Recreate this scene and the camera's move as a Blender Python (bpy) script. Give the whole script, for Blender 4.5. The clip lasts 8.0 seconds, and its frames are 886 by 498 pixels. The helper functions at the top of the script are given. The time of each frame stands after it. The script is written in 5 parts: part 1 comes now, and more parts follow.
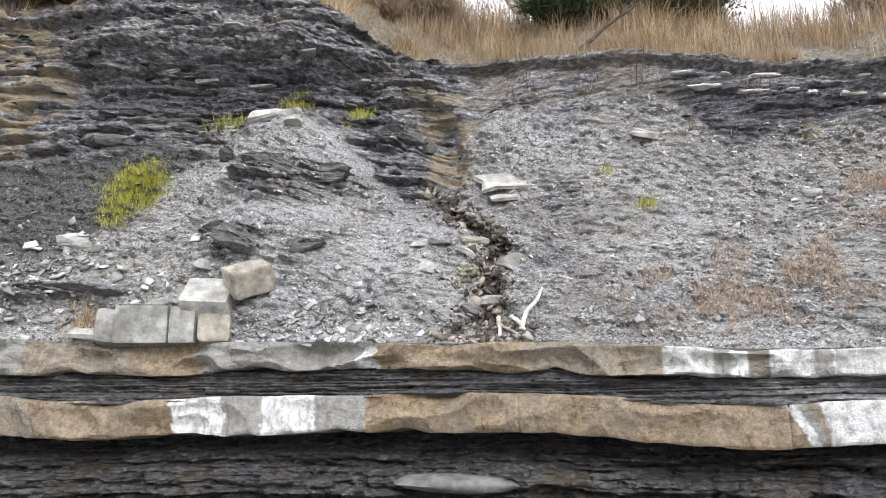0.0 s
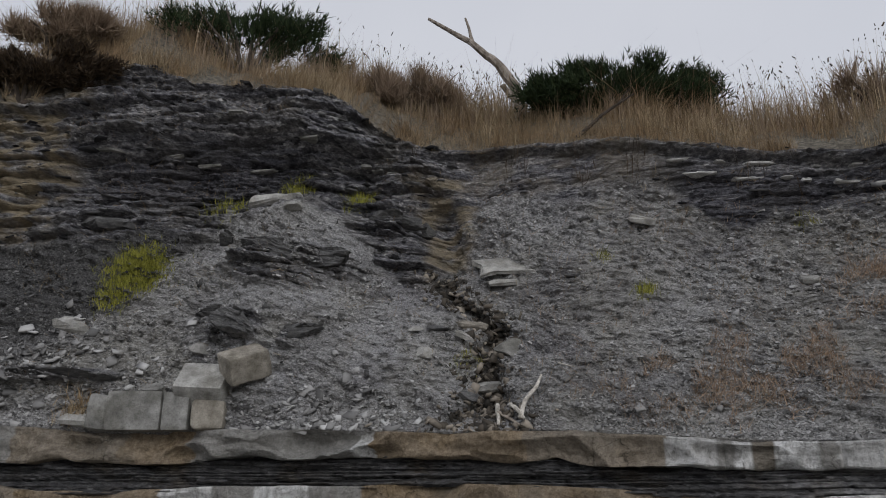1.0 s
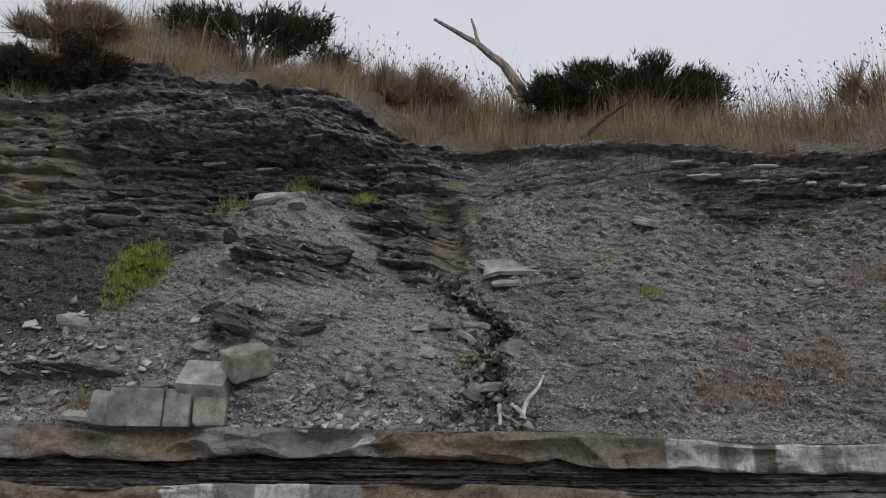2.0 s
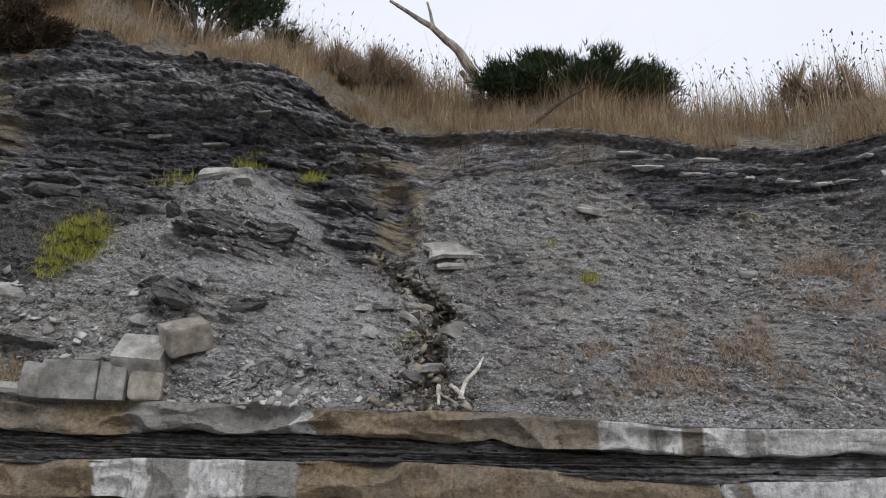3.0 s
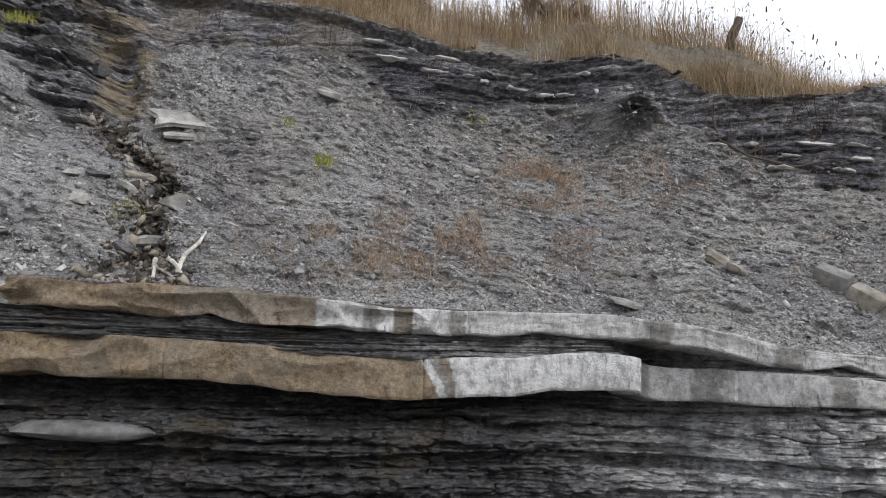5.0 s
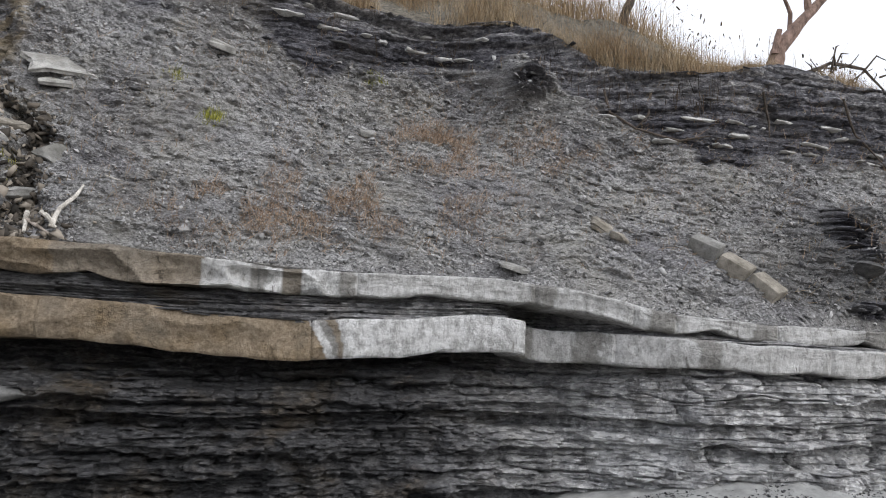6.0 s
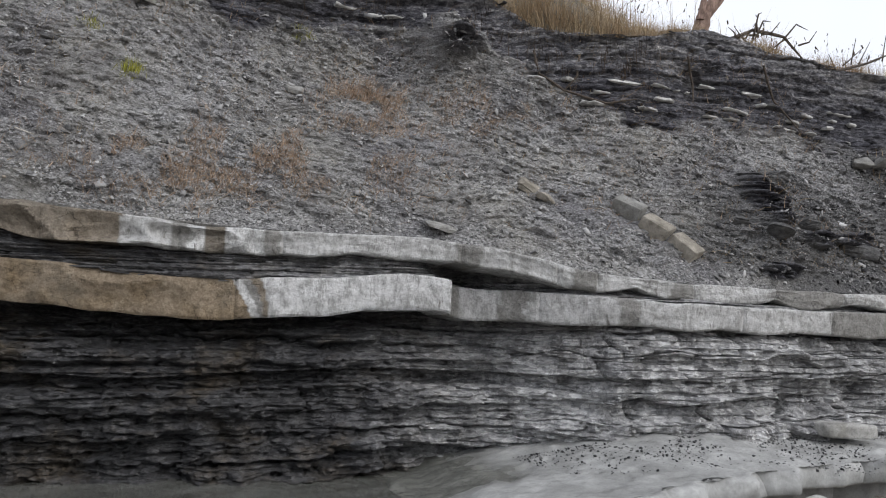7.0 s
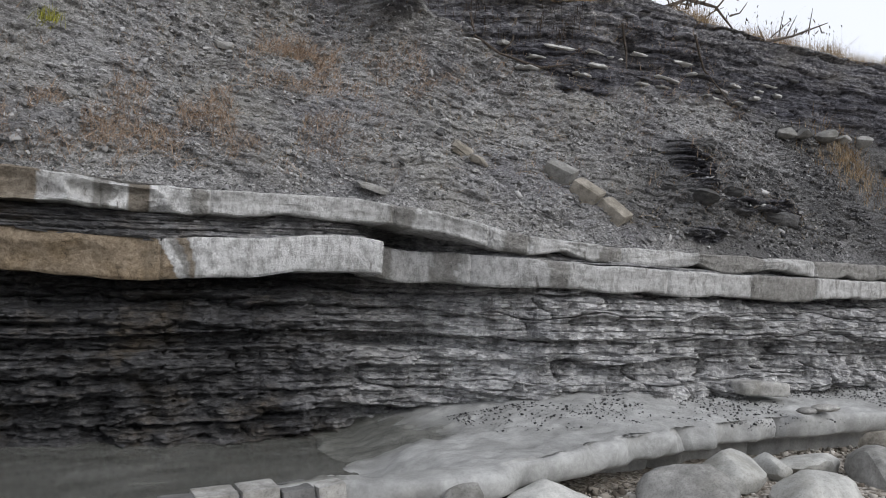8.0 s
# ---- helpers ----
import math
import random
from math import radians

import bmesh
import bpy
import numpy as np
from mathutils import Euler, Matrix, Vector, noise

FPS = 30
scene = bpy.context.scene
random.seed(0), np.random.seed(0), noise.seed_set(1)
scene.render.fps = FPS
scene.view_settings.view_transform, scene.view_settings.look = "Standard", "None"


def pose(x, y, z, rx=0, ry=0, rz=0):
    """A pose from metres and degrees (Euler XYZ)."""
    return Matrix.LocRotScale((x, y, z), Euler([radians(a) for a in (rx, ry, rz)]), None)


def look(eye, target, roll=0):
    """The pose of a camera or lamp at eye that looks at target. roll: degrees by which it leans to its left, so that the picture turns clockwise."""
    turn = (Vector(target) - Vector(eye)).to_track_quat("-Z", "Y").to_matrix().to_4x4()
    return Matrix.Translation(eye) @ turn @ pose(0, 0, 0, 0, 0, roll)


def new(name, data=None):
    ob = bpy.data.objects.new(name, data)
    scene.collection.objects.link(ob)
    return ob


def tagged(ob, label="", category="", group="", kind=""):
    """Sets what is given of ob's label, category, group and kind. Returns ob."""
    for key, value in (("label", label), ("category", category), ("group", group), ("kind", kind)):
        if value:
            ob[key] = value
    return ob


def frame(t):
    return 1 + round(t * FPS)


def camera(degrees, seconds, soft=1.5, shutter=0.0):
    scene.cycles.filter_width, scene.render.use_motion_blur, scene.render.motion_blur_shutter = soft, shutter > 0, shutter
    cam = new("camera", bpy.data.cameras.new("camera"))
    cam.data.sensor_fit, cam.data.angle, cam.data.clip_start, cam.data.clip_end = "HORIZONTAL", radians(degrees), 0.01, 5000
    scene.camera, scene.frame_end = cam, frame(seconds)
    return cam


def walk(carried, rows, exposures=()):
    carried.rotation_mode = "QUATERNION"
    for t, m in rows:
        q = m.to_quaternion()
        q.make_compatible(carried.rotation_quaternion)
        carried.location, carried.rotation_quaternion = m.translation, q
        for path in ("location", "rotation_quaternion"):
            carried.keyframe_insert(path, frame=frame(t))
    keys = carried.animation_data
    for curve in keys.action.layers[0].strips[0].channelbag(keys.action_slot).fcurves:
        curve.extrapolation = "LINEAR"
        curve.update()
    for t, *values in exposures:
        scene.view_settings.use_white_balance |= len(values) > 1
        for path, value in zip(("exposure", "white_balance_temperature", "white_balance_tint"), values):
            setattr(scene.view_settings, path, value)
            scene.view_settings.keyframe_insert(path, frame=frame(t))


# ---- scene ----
# the camera and its walk
cam = camera(60.1, 8.0, soft=1.0)
PATH = [
    (0.0, 0.0, 0.0, 1.55, 103.0, -0.0, 0.0),
    (0.5, 0.013, -0.007, 1.602, 105.29, -0.17, -0.04),
    (1.0, 0.024, -0.019, 1.646, 108.84, -0.25, -0.06),
    (2.5, 0.065, -0.013, 1.59, 108.93, -1.39, -0.35),
    (3.0, 0.181, -0.022, 1.523, 108.17, -1.6, -3.7),
    (3.5, 0.244, -0.016, 1.48, 105.05, -1.59, -9.73),
    (4.0, 0.348, -0.006, 1.414, 103.02, -1.62, -15.05),
    (4.5, 0.397, -0.002, 1.365, 102.21, -1.5, -18.88),
    (6.0, 0.585, -0.093, 1.303, 98.58, -1.59, -30.04),
    (6.5, 0.64, -0.125, 1.286, 98.16, -1.45, -32.64),
    (7.0, 0.69, -0.155, 1.256, 95.94, -1.31, -34.74),
    (7.5, 0.735, -0.188, 1.219, 94.7, -1.43, -37.08),
    (8.0, 0.797, -0.213, 1.189, 93.62, -1.47, -39.11),
]
EXPOSURES = [(0.0, 1.28), (0.5, 0.55), (1.0, -0.6), (1.2, -0.6), (2.5, -0.35), (3.0, -0.05), (3.5, 0.2), (4.5, 0.3), (6.0, 0.35), (7.0, 0.18), (8.0, 0.12)]
walk(cam, [(t, pose(x, y, z, rx, ry, rz)) for t, x, y, z, rx, ry, rz in PATH], EXPOSURES)

# overcast sky and a weak, wide sun from the sea side
world = bpy.data.worlds.new("overcast")
scene.world = world
world.use_nodes = True
wn, wl = world.node_tree.nodes, world.node_tree.links
sky = wn.new("ShaderNodeTexSky")
sky.sky_type, sky.sun_disc = "NISHITA", False
sky.sun_elevation, sky.sun_rotation = radians(48), radians(150)
cloud = wn.new("ShaderNodeMix")
cloud.data_type = "RGBA"
cloud.inputs["Factor"].default_value = 0.9
wl.new(sky.outputs[0], cloud.inputs["A"])
coord = wn.new("ShaderNodeTexCoord")
haze = wn.new("ShaderNodeTexNoise")
haze.inputs["Scale"].default_value, haze.inputs["Detail"].default_value = 1.6, 4
wl.new(coord.outputs["Generated"], haze.inputs["Vector"])
grey = wn.new("ShaderNodeValToRGB")
grey.color_ramp.elements[0].color, grey.color_ramp.elements[1].color = (7.1, 7.35, 8.15, 1), (8.1, 8.3, 9.0, 1)
grey.color_ramp.elements[0].position, grey.color_ramp.elements[1].position = 0.35, 0.65
wl.new(haze.outputs[0], grey.inputs[0])
wl.new(grey.outputs[0], cloud.inputs["B"])
wl.new(cloud.outputs["Result"], wn["Background"].inputs["Color"])
wn["Background"].inputs["Strength"].default_value = 0.124
sun = new("sun", bpy.data.lights.new("sun", "SUN"))
sun.data.energy, sun.data.angle, sun.data.color = 1.5, radians(40), (1.0, 0.985, 0.97)
sun.matrix_world = look((6, -8, 13), (2, 8, 2))


# ---------------------------------------------------------------- arithmetic
def knots(x, xs, ys):
    """Smooth curve through knots."""
    xs, ys = np.asarray(xs, float), np.asarray(ys, float)
    slope = np.gradient(ys, xs)
    x = np.clip(np.asarray(x, float), xs[0], xs[-1])
    i = np.clip(np.searchsorted(xs, x) - 1, 0, len(xs) - 2)
    h = xs[i + 1] - xs[i]
    s = (x - xs[i]) / h
    return ((2 * s**3 - 3 * s**2 + 1) * ys[i] + (s**3 - 2 * s**2 + s) * h * slope[i]
            + (3 * s**2 - 2 * s**3) * ys[i + 1] + (s**3 - s**2) * h * slope[i + 1])


def hash01(i, j, seed=0):
    i, j = np.asarray(i, np.int64), np.asarray(j, np.int64)
    n = (i * 374761393 + j * 668265263 + seed * 1442695041) & 0x7FFFFFFF
    n = ((n ^ (n >> 13)) * 1274126177) & 0x7FFFFFFF
    n = ((n ^ (n >> 16)) * 668265263) & 0x7FFFFFFF
    return (n ^ (n >> 15)) % 65536 / 65535.0


def vnoise(x, y, seed=0):
    """Value noise, -1 to 1."""
    x, y = np.broadcast_arrays(np.asarray(x, float), np.asarray(y, float))
    i, j = np.floor(x).astype(np.int64), np.floor(y).astype(np.int64)
    fx, fy = x - i, y - j
    fx, fy = fx * fx * (3 - 2 * fx), fy * fy * (3 - 2 * fy)
    a = hash01(i, j, seed) * (1 - fx) + hash01(i + 1, j, seed) * fx
    b = hash01(i, j + 1, seed) * (1 - fx) + hash01(i + 1, j + 1, seed) * fx
    return 2 * (a * (1 - fy) + b * fy) - 1


def fbm(x, y, octaves=4, seed=0):
    total, amp, s = 0.0, 0.5, 1.0
    for k in range(octaves):
        total, amp, s = total + amp * vnoise(x * s + 7.3 * k, y * s - 3.1 * k, seed + k), amp * 0.5, s * 2.1
    return total


def step(a, b, x):
    s = np.clip((np.asarray(x, float) - a) / (b - a), 0, 1)
    return s * s * (3 - 2 * s)


def bump2(u, z, cu, cz, ru, rz):
    return np.exp(-((u - cu) / ru) ** 2 - ((z - cz) / rz) ** 2)


def strata(u, z, thick, length, seed, joint=0.72):
    """Fractured beds: how far each cell of rock stands out, 0 to 1, with open joints."""
    z = z + 0.5 * thick * vnoise(u * 0.7, z * 0.6, seed + 1) + 0.25 * thick * vnoise(u * 3.1, z * 2.0, seed + 2)
    q = z / thick
    layer = np.floor(q)
    q2 = q - layer + 0.45 * (hash01(layer, layer * 0, seed + 3) - 0.5)
    layer = layer + np.where(q2 > 1, 1, 0) - np.where(q2 < 0, 1, 0)
    span = length * (0.5 + 1.3 * hash01(layer, layer * 0 + 3, seed + 4))
    c = (u + 0.25 * span * vnoise(u * 2, z * 5, seed + 8)) / span + 9.7 * hash01(layer, layer * 0 + 5, seed + 5)
    cell = np.floor(c)
    out = 0.6 * hash01(layer, cell, seed + 6) + 0.4 * hash01(layer, layer * 0 + 8, seed + 7)
    edge = np.minimum(c - cell, cell + 1 - c) * span
    slot = (q - np.floor(q)) * thick
    return out - 0.5 * np.exp(-((edge / 0.018) ** 2)) * (hash01(layer, cell, seed + 9) > joint) - 0.4 * np.exp(-((slot / 0.009) ** 2)) * (hash01(layer, cell, seed + 10) > 0.35)


# ---------------------------------------------------------------- the plan of the cliff
LINE_X = [-14, -9, -5, -2, 0, 1.4, 2.6, 4.2, 5.9, 7.0, 8.0, 9.0, 10.5, 13, 20]
LINE_Y = [10.3, 10.1, 9.95, 9.8, 9.6, 9.25, 8.75, 8.2, 7.3, 6.45, 5.8, 5.4, 5.0, 4.5, 3.4]
BACK = (0.3, 0.954)


def spot(u, d, z):
    """A place on the cliff: u along its edge, d back from it, z up."""
    u, d, z = np.broadcast_arrays(np.asarray(u, float), np.asarray(d, float), np.asarray(z, float))
    return np.stack([u + BACK[0] * d, knots(u, LINE_X, LINE_Y) + BACK[1] * d, z], -1)


BED_U = [-14, -6, -4.3, -2.8, -1.3, 0, 1.5, 2.1, 2.7, 3.3, 4.6, 5.7, 6.2, 6.7, 7.1, 7.7, 9.1, 11, 13, 19]
TOP_1 = [2.75, 2.66, 2.6, 2.6, 2.59, 2.56, 2.55, 2.49, 2.44, 2.39, 2.36, 2.33, 2.25, 2.14, 2.0, 1.91, 1.84, 1.83, 1.83, 1.85]
LOW_1 = [2.36, 2.29, 2.21, 2.26, 2.28, 2.25, 2.23, 2.18, 2.13, 2.1, 2.09, 2.1, 2.0, 1.91, 1.82, 1.75, 1.68, 1.66, 1.62, 1.62]
TOP_2 = [2.0, 1.93, 1.84, 1.91, 1.92, 1.94, 1.92, 1.87, 1.8, 1.77, 1.82, 1.87, 1.77, 1.74, 1.7, 1.64, 1.59, 1.58, 1.58, 1.58]
LOW_2 = [1.5, 1.47, 1.4, 1.47, 1.49, 1.5, 1.45, 1.4, 1.36, 1.31, 1.39, 1.46, 1.37, 1.37, 1.34, 1.34, 1.29, 1.29, 1.35, 1.38]
SLOPE_U = [-14, -8, -6.6, -5.6, -4.5, -3.4, -2.5, -1.4, -0.4, 0.5, 1.4, 2.2, 3.0, 3.7, 4.6, 5.5, 6.4, 7.0, 7.6, 8.3, 9.2, 10, 11, 12.3, 14, 19]
LIP_Z = [8.1, 8.1, 8.35, 8.75, 8.45, 8.4, 8.3, 7.65, 7.4, 7.42, 7.3, 7.2, 7.0, 6.85, 6.65, 6.55, 6.55, 6.2, 5.8, 5.7, 5.75, 6.0, 5.85, 5.75, 5.8, 6.0]
LIP_D = [1.5, 1.4, 1.3, 1.3, 1.35, 1.5, 1.7, 2.0, 2.2, 2.25, 2.25, 2.2, 2.2, 2.2, 2.3, 2.4, 2.3, 2.2, 2.15, 2.1, 2.0, 2.0, 1.9, 1.9, 1.9, 1.9]
RUB_U = [-14, -6.5, -5.5, -4.5, -3.82, -3.39, -2.9, -2.49, -1.94, -1.54, -1.27, -0.76, -0.5, -0.2, 0.42, 1.33, 2.16, 2.85, 3.3, 3.8, 4.4, 5.4, 6.04, 6.42, 6.7, 7.2, 7.67, 8.14, 8.97, 10.5, 12.2, 13.9, 19]
RUB_Z = [5.3, 5.4, 5.45, 5.5, 5.65, 5.95, 6.2, 6.2, 5.76, 5.42, 5.15, 4.95, 5.4, 6.1, 6.55, 6.42, 6.3, 6.1, 5.6, 5.56, 5.7, 5.76, 5.74, 5.98, 5.7, 5.2, 4.85, 4.55, 4.3, 4.38, 4.25, 4.2, 4.2]
GULLY_Z = [2.4, 2.67, 3.05, 3.47, 3.98, 4.39, 4.64, 5.18, 5.65, 6.72, 7.6]
GULLY_U = [0.46, 0.44, 0.4, 0.33, 0.4, 0.15, -0.3, -0.58, -0.56, -0.82, -1.02]


def top_1(u): return knots(u, BED_U, TOP_1)
def low_1(u): return knots(u, BED_U, LOW_1)
def top_2(u): return knots(u, BED_U, TOP_2)
def low_2(u): return knots(u, BED_U, LOW_2)
def lip_z(u): return knots(u, SLOPE_U, LIP_Z) + (0.09 - 0.06 * step(-1.5, -0.5, u)) * fbm(np.asarray(u) * 1.3, np.asarray(u) * 0, 4, 68)
def lip_d(u): return knots(u, SLOPE_U, LIP_D)
def rub_z(u): return knots(u, RUB_U, RUB_Z)
def gully_u(z): return knots(z, GULLY_Z, GULLY_U)


def front_2(u):
    """How far the lower bed's face stands back from the line."""
    return -0.04 + 0.42 * step(5.949, 5.951, u) - 0.52 * step(6.2, 7.8, u)


def slope_d(u, z):
    """Depth of the bare slope above the upper bed."""
    a, b = top_1(u), lip_z(u)
    r = np.clip((z - a) / (b - a), 0, 1)
    return 0.15 + (lip_d(u) - 0.15) * (r + 0.26 * np.sin(np.pi * r) - 0.05 * np.sin(2 * np.pi * r))


def gully(u, z):
    """The wet gully between the two fans."""
    wide = 0.2 + 0.16 * step(3.3, 2.6, z) + 0.12 * step(5.0, 6.0, z) + 0.06 * vnoise(z * 3, u * 0, 19)
    return np.exp(-(np.abs(u - gully_u(z) - 0.12 * vnoise(z * 4, u * 0.5, 18)) / wide) ** 3) * step(2.3, 2.8, z) * (1 - step(6.0, 7.0, z))


def rubble(u, z):
    """1 on loose debris, 0 on bare shale."""
    return step(-0.16, 0.16, rub_z(u) - z + 0.35 * fbm(u * 1.6, z * 1.6, 3, 40) + 0.3 * fbm(u * 5, z * 7, 3, 41))


def dim(u, z):
    """1 where the debris is dark shale scree."""
    west = step(0.0, 0.5, -(u + 4.45) + 0.72 * (z - 4.6) + 0.5 * fbm(u * 2, z * 2, 3, 58)) * (1 - step(-3.2, -2.6, u)) * (0.45 + 0.55 * step(3.6, 4.1, z))
    east = step(0.25, 0.6, bump2(u, z, 10.6, 2.6, 2.2, 1.1) + 0.3 * fbm(u * 2, z * 2, 3, 59))
    return np.clip(west + 0.75 * east + 0.8 * step(12.0, 13.0, u), 0, 1)


def sheets(u, z, thick, length, seed):
    """Bedding with wandering thickness: each broken sheet juts over the softer one below it."""
    w = z / thick + 0.6 * vnoise(u * 0.3, z * 0.5, seed) + 0.22 * vnoise(u * 1.7, z * 2.2, seed + 1) + 0.1 * vnoise(u * 9, z * 6, seed + 8)
    layer = np.floor(w)
    q = w - layer
    span = length * (0.4 + 1.5 * hash01(layer, layer * 0, seed + 2))
    c = u / span + 7.9 * hash01(layer, layer * 0 + 1, seed + 3) + 0.3 * vnoise(u * 5, z * 9, seed + 4)
    cell = np.floor(c)
    jut = 0.25 * hash01(layer, layer * 0 + 2, seed + 5) + 0.75 * hash01(layer, cell, seed + 6) ** 1.5
    return jut * step(0.0, 0.22, q) * (1 - 0.35 * q) - 0.3 * np.exp(-((np.minimum(c - cell, cell + 1 - c) * span) / 0.016) ** 2) * (hash01(layer, cell, seed + 7) > 0.6)


def slope_out(u, z):
    """Relief of the slope, towards the sea."""
    m = rubble(u, z)
    loose = 0.16 * fbm(u * 0.8, z * 0.8, 3, 11) + 0.09 * fbm(u * 2.4 + 1.4 * z, z * 2.0, 3, 12) + 0.09 * np.abs(fbm(u * 4 + 2.5 * z, z * 6, 3, 14)) + 0.07 * (sheets(u, z + 0.2 * u + 0.2 * vnoise(u * 1.5, z * 1.5, 17), 0.08, 0.12, 16) - 0.35) + 0.09 * fbm(u * 11, z * 13, 2, 13)
    quiet = 1 - 0.6 * step(-0.9, -0.3, u) - 0.25 * step(-0.9, -0.3, u) * (1 - step(2.4, 3.2, u))
    hard = quiet * (0.42 * (sheets(u, z, 0.3, 1.3, 21) - 0.4) + 0.2 * (sheets(u, z, 0.11, 0.6, 22) - 0.4) + 0.1 * (sheets(u, z, 0.055, 0.26, 26) - 0.4)) + 0.25 * fbm(u, z, 3, 23) + 0.05 * fbm(u * 6, z * 8, 3, 24)
    brow = 0.3 * np.exp(-((z - 7.5 - 0.12 * np.cos(1.3 * (u + 4))) / 0.2) ** 2) - 0.4 * np.exp(-((z - 6.75) / 0.5) ** 2)
    hard = hard + brow * step(-6.7, -6.2, u) * (1 - step(-2.0, -1.4, u)) + 0.32 * bump2(u, z, -2.75, 7.75, 0.4, 0.5)
    spur = 0.5 * bump2(u, z, -2.6, 4.6, 1.0, 1.6) + 0.35 * bump2(u, z, -2.5, 5.8, 0.6, 0.5)
    crag = step(0.35, 0.75, bump2(u, z, -2.4, 5.0, 1.1, 0.44)) + step(0.35, 0.75, bump2(u, z, -2.9, 4.02, 0.6, 0.32)) + step(0.4, 0.7, bump2(u, z, -2.0, 3.85, 0.35, 0.2))
    crag = crag + step(0.4, 0.7, bump2(u, z, -5.4, 3.36, 1.2, 0.13)) + step(0.4, 0.8, bump2(u, z, 10.05, 3.15, 0.42, 0.55)) + step(0.45, 0.8, bump2(u, z, -1.3, 5.95, 0.5, 0.3)) + step(0.4, 0.8, bump2(u, z, 6.5, 5.5, 0.4, 0.3))
    crag = crag + step(0.3, 0.6, bump2(u, z, 10.6, 2.6, 0.35, 0.16)) + step(0.3, 0.6, bump2(u, z, 11.5, 2.6, 0.45, 0.18)) + step(0.3, 0.6, bump2(u, z, 9.75, 2.1, 0.35, 0.14))
    crag = np.clip(crag * step(-0.35, 0.1, fbm(u * 2, z * 2, 3, 31) + 0.2), 0, 1)
    crags = crag * (0.14 + 0.42 * (sheets(u, z + 0.22 * u, 0.12, 0.5, 33) - 0.3) + 0.2 * (sheets(u, z + 0.22 * u, 0.05, 0.3, 35) - 0.3) + 0.1 * fbm(u * 5, z * 9, 3, 34))
    fan = 0.3 * bump2(u, z, 1.9, 4.6, 1.3, 1.6)
    prow = 0.5 * bump2(u, z, 6.35, 5.6, 0.3, 0.4) + 0.35 * bump2(u, z, 10.1, 3.0, 0.5, 0.7)
    shelf = 0.22 * bump2(u, z, -1.1, 5.9, 0.5, 0.22)
    edge = lip_z(u) + 0.05 * fbm(u * 2.3, u * 0, 3, 66)
    lip = (0.13 * step(-0.1, -0.06, z - edge) - 0.08 * np.exp(-((z - edge + 0.15) / 0.06) ** 2)) * (0.12 + 0.88 * step(-1.5, 0, u) * (1 - step(5.6, 6.6, u)))
    fade = step(0.0, 0.35, z - top_1(u))
    return fade * (m * loose + (1 - m) * hard + spur + crags + fan + prow + shelf - 0.36 * gully(u, z)) + lip, m, crag


# ---------------------------------------------------------------- mesh helpers
def mesh_object(name, verts, faces, material, smooth=True):
    me = bpy.data.meshes.new(name)
    me.from_pydata(verts, [], faces)
    me.materials.append(material)
    if smooth:
        me.shade_smooth()
    return new(name, me)


def grid_object(name, p, material, attrs=None, smooth=True):
    """A sheet from an array of places, rows by columns."""
    r, c = p.shape[:2]
    k = np.arange(r * c).reshape(r, c)
    f = np.stack([k[:-1, :-1], k[:-1, 1:], k[1:, 1:], k[1:, :-1]], -1).reshape(-1, 4)
    me = bpy.data.meshes.new(name)
    me.vertices.add(r * c)
    me.vertices.foreach_set("co", p.reshape(-1).astype(np.float32))
    me.loops.add(f.size)
    me.loops.foreach_set("vertex_index", f.reshape(-1).astype(np.int32))
    me.polygons.add(len(f))
    me.polygons.foreach_set("loop_start", np.arange(0, f.size, 4, dtype=np.int32))
    me.update(calc_edges=True)
    me.validate()
    for key, values in (attrs or {}).items():
        layer = me.attributes.new(key, "FLOAT", "POINT")
        layer.data.foreach_set("value", np.ascontiguousarray(values, np.float32).reshape(-1))
    me.materials.append(material)
    if smooth:
        me.shade_smooth()
    return new(name, me)


def part(name, bm, material, parent, label=""):
    me = bpy.data.meshes.new(name)
    bm.to_mesh(me)
    bm.free()
    me.materials.append(material)
    ob = new(name, me)
    ob.parent = parent
    return tagged(ob, label)


# ---------------------------------------------------------------- materials
def ramp(nodes, stops):
    node = nodes.new("ShaderNodeValToRGB")
    els = node.color_ramp.elements
    while len(els) < len(stops):
        els.new(0.5)
    for e, (at, colour) in zip(els, stops):
        e.position, e.color = at, (*colour, 1)
    return node


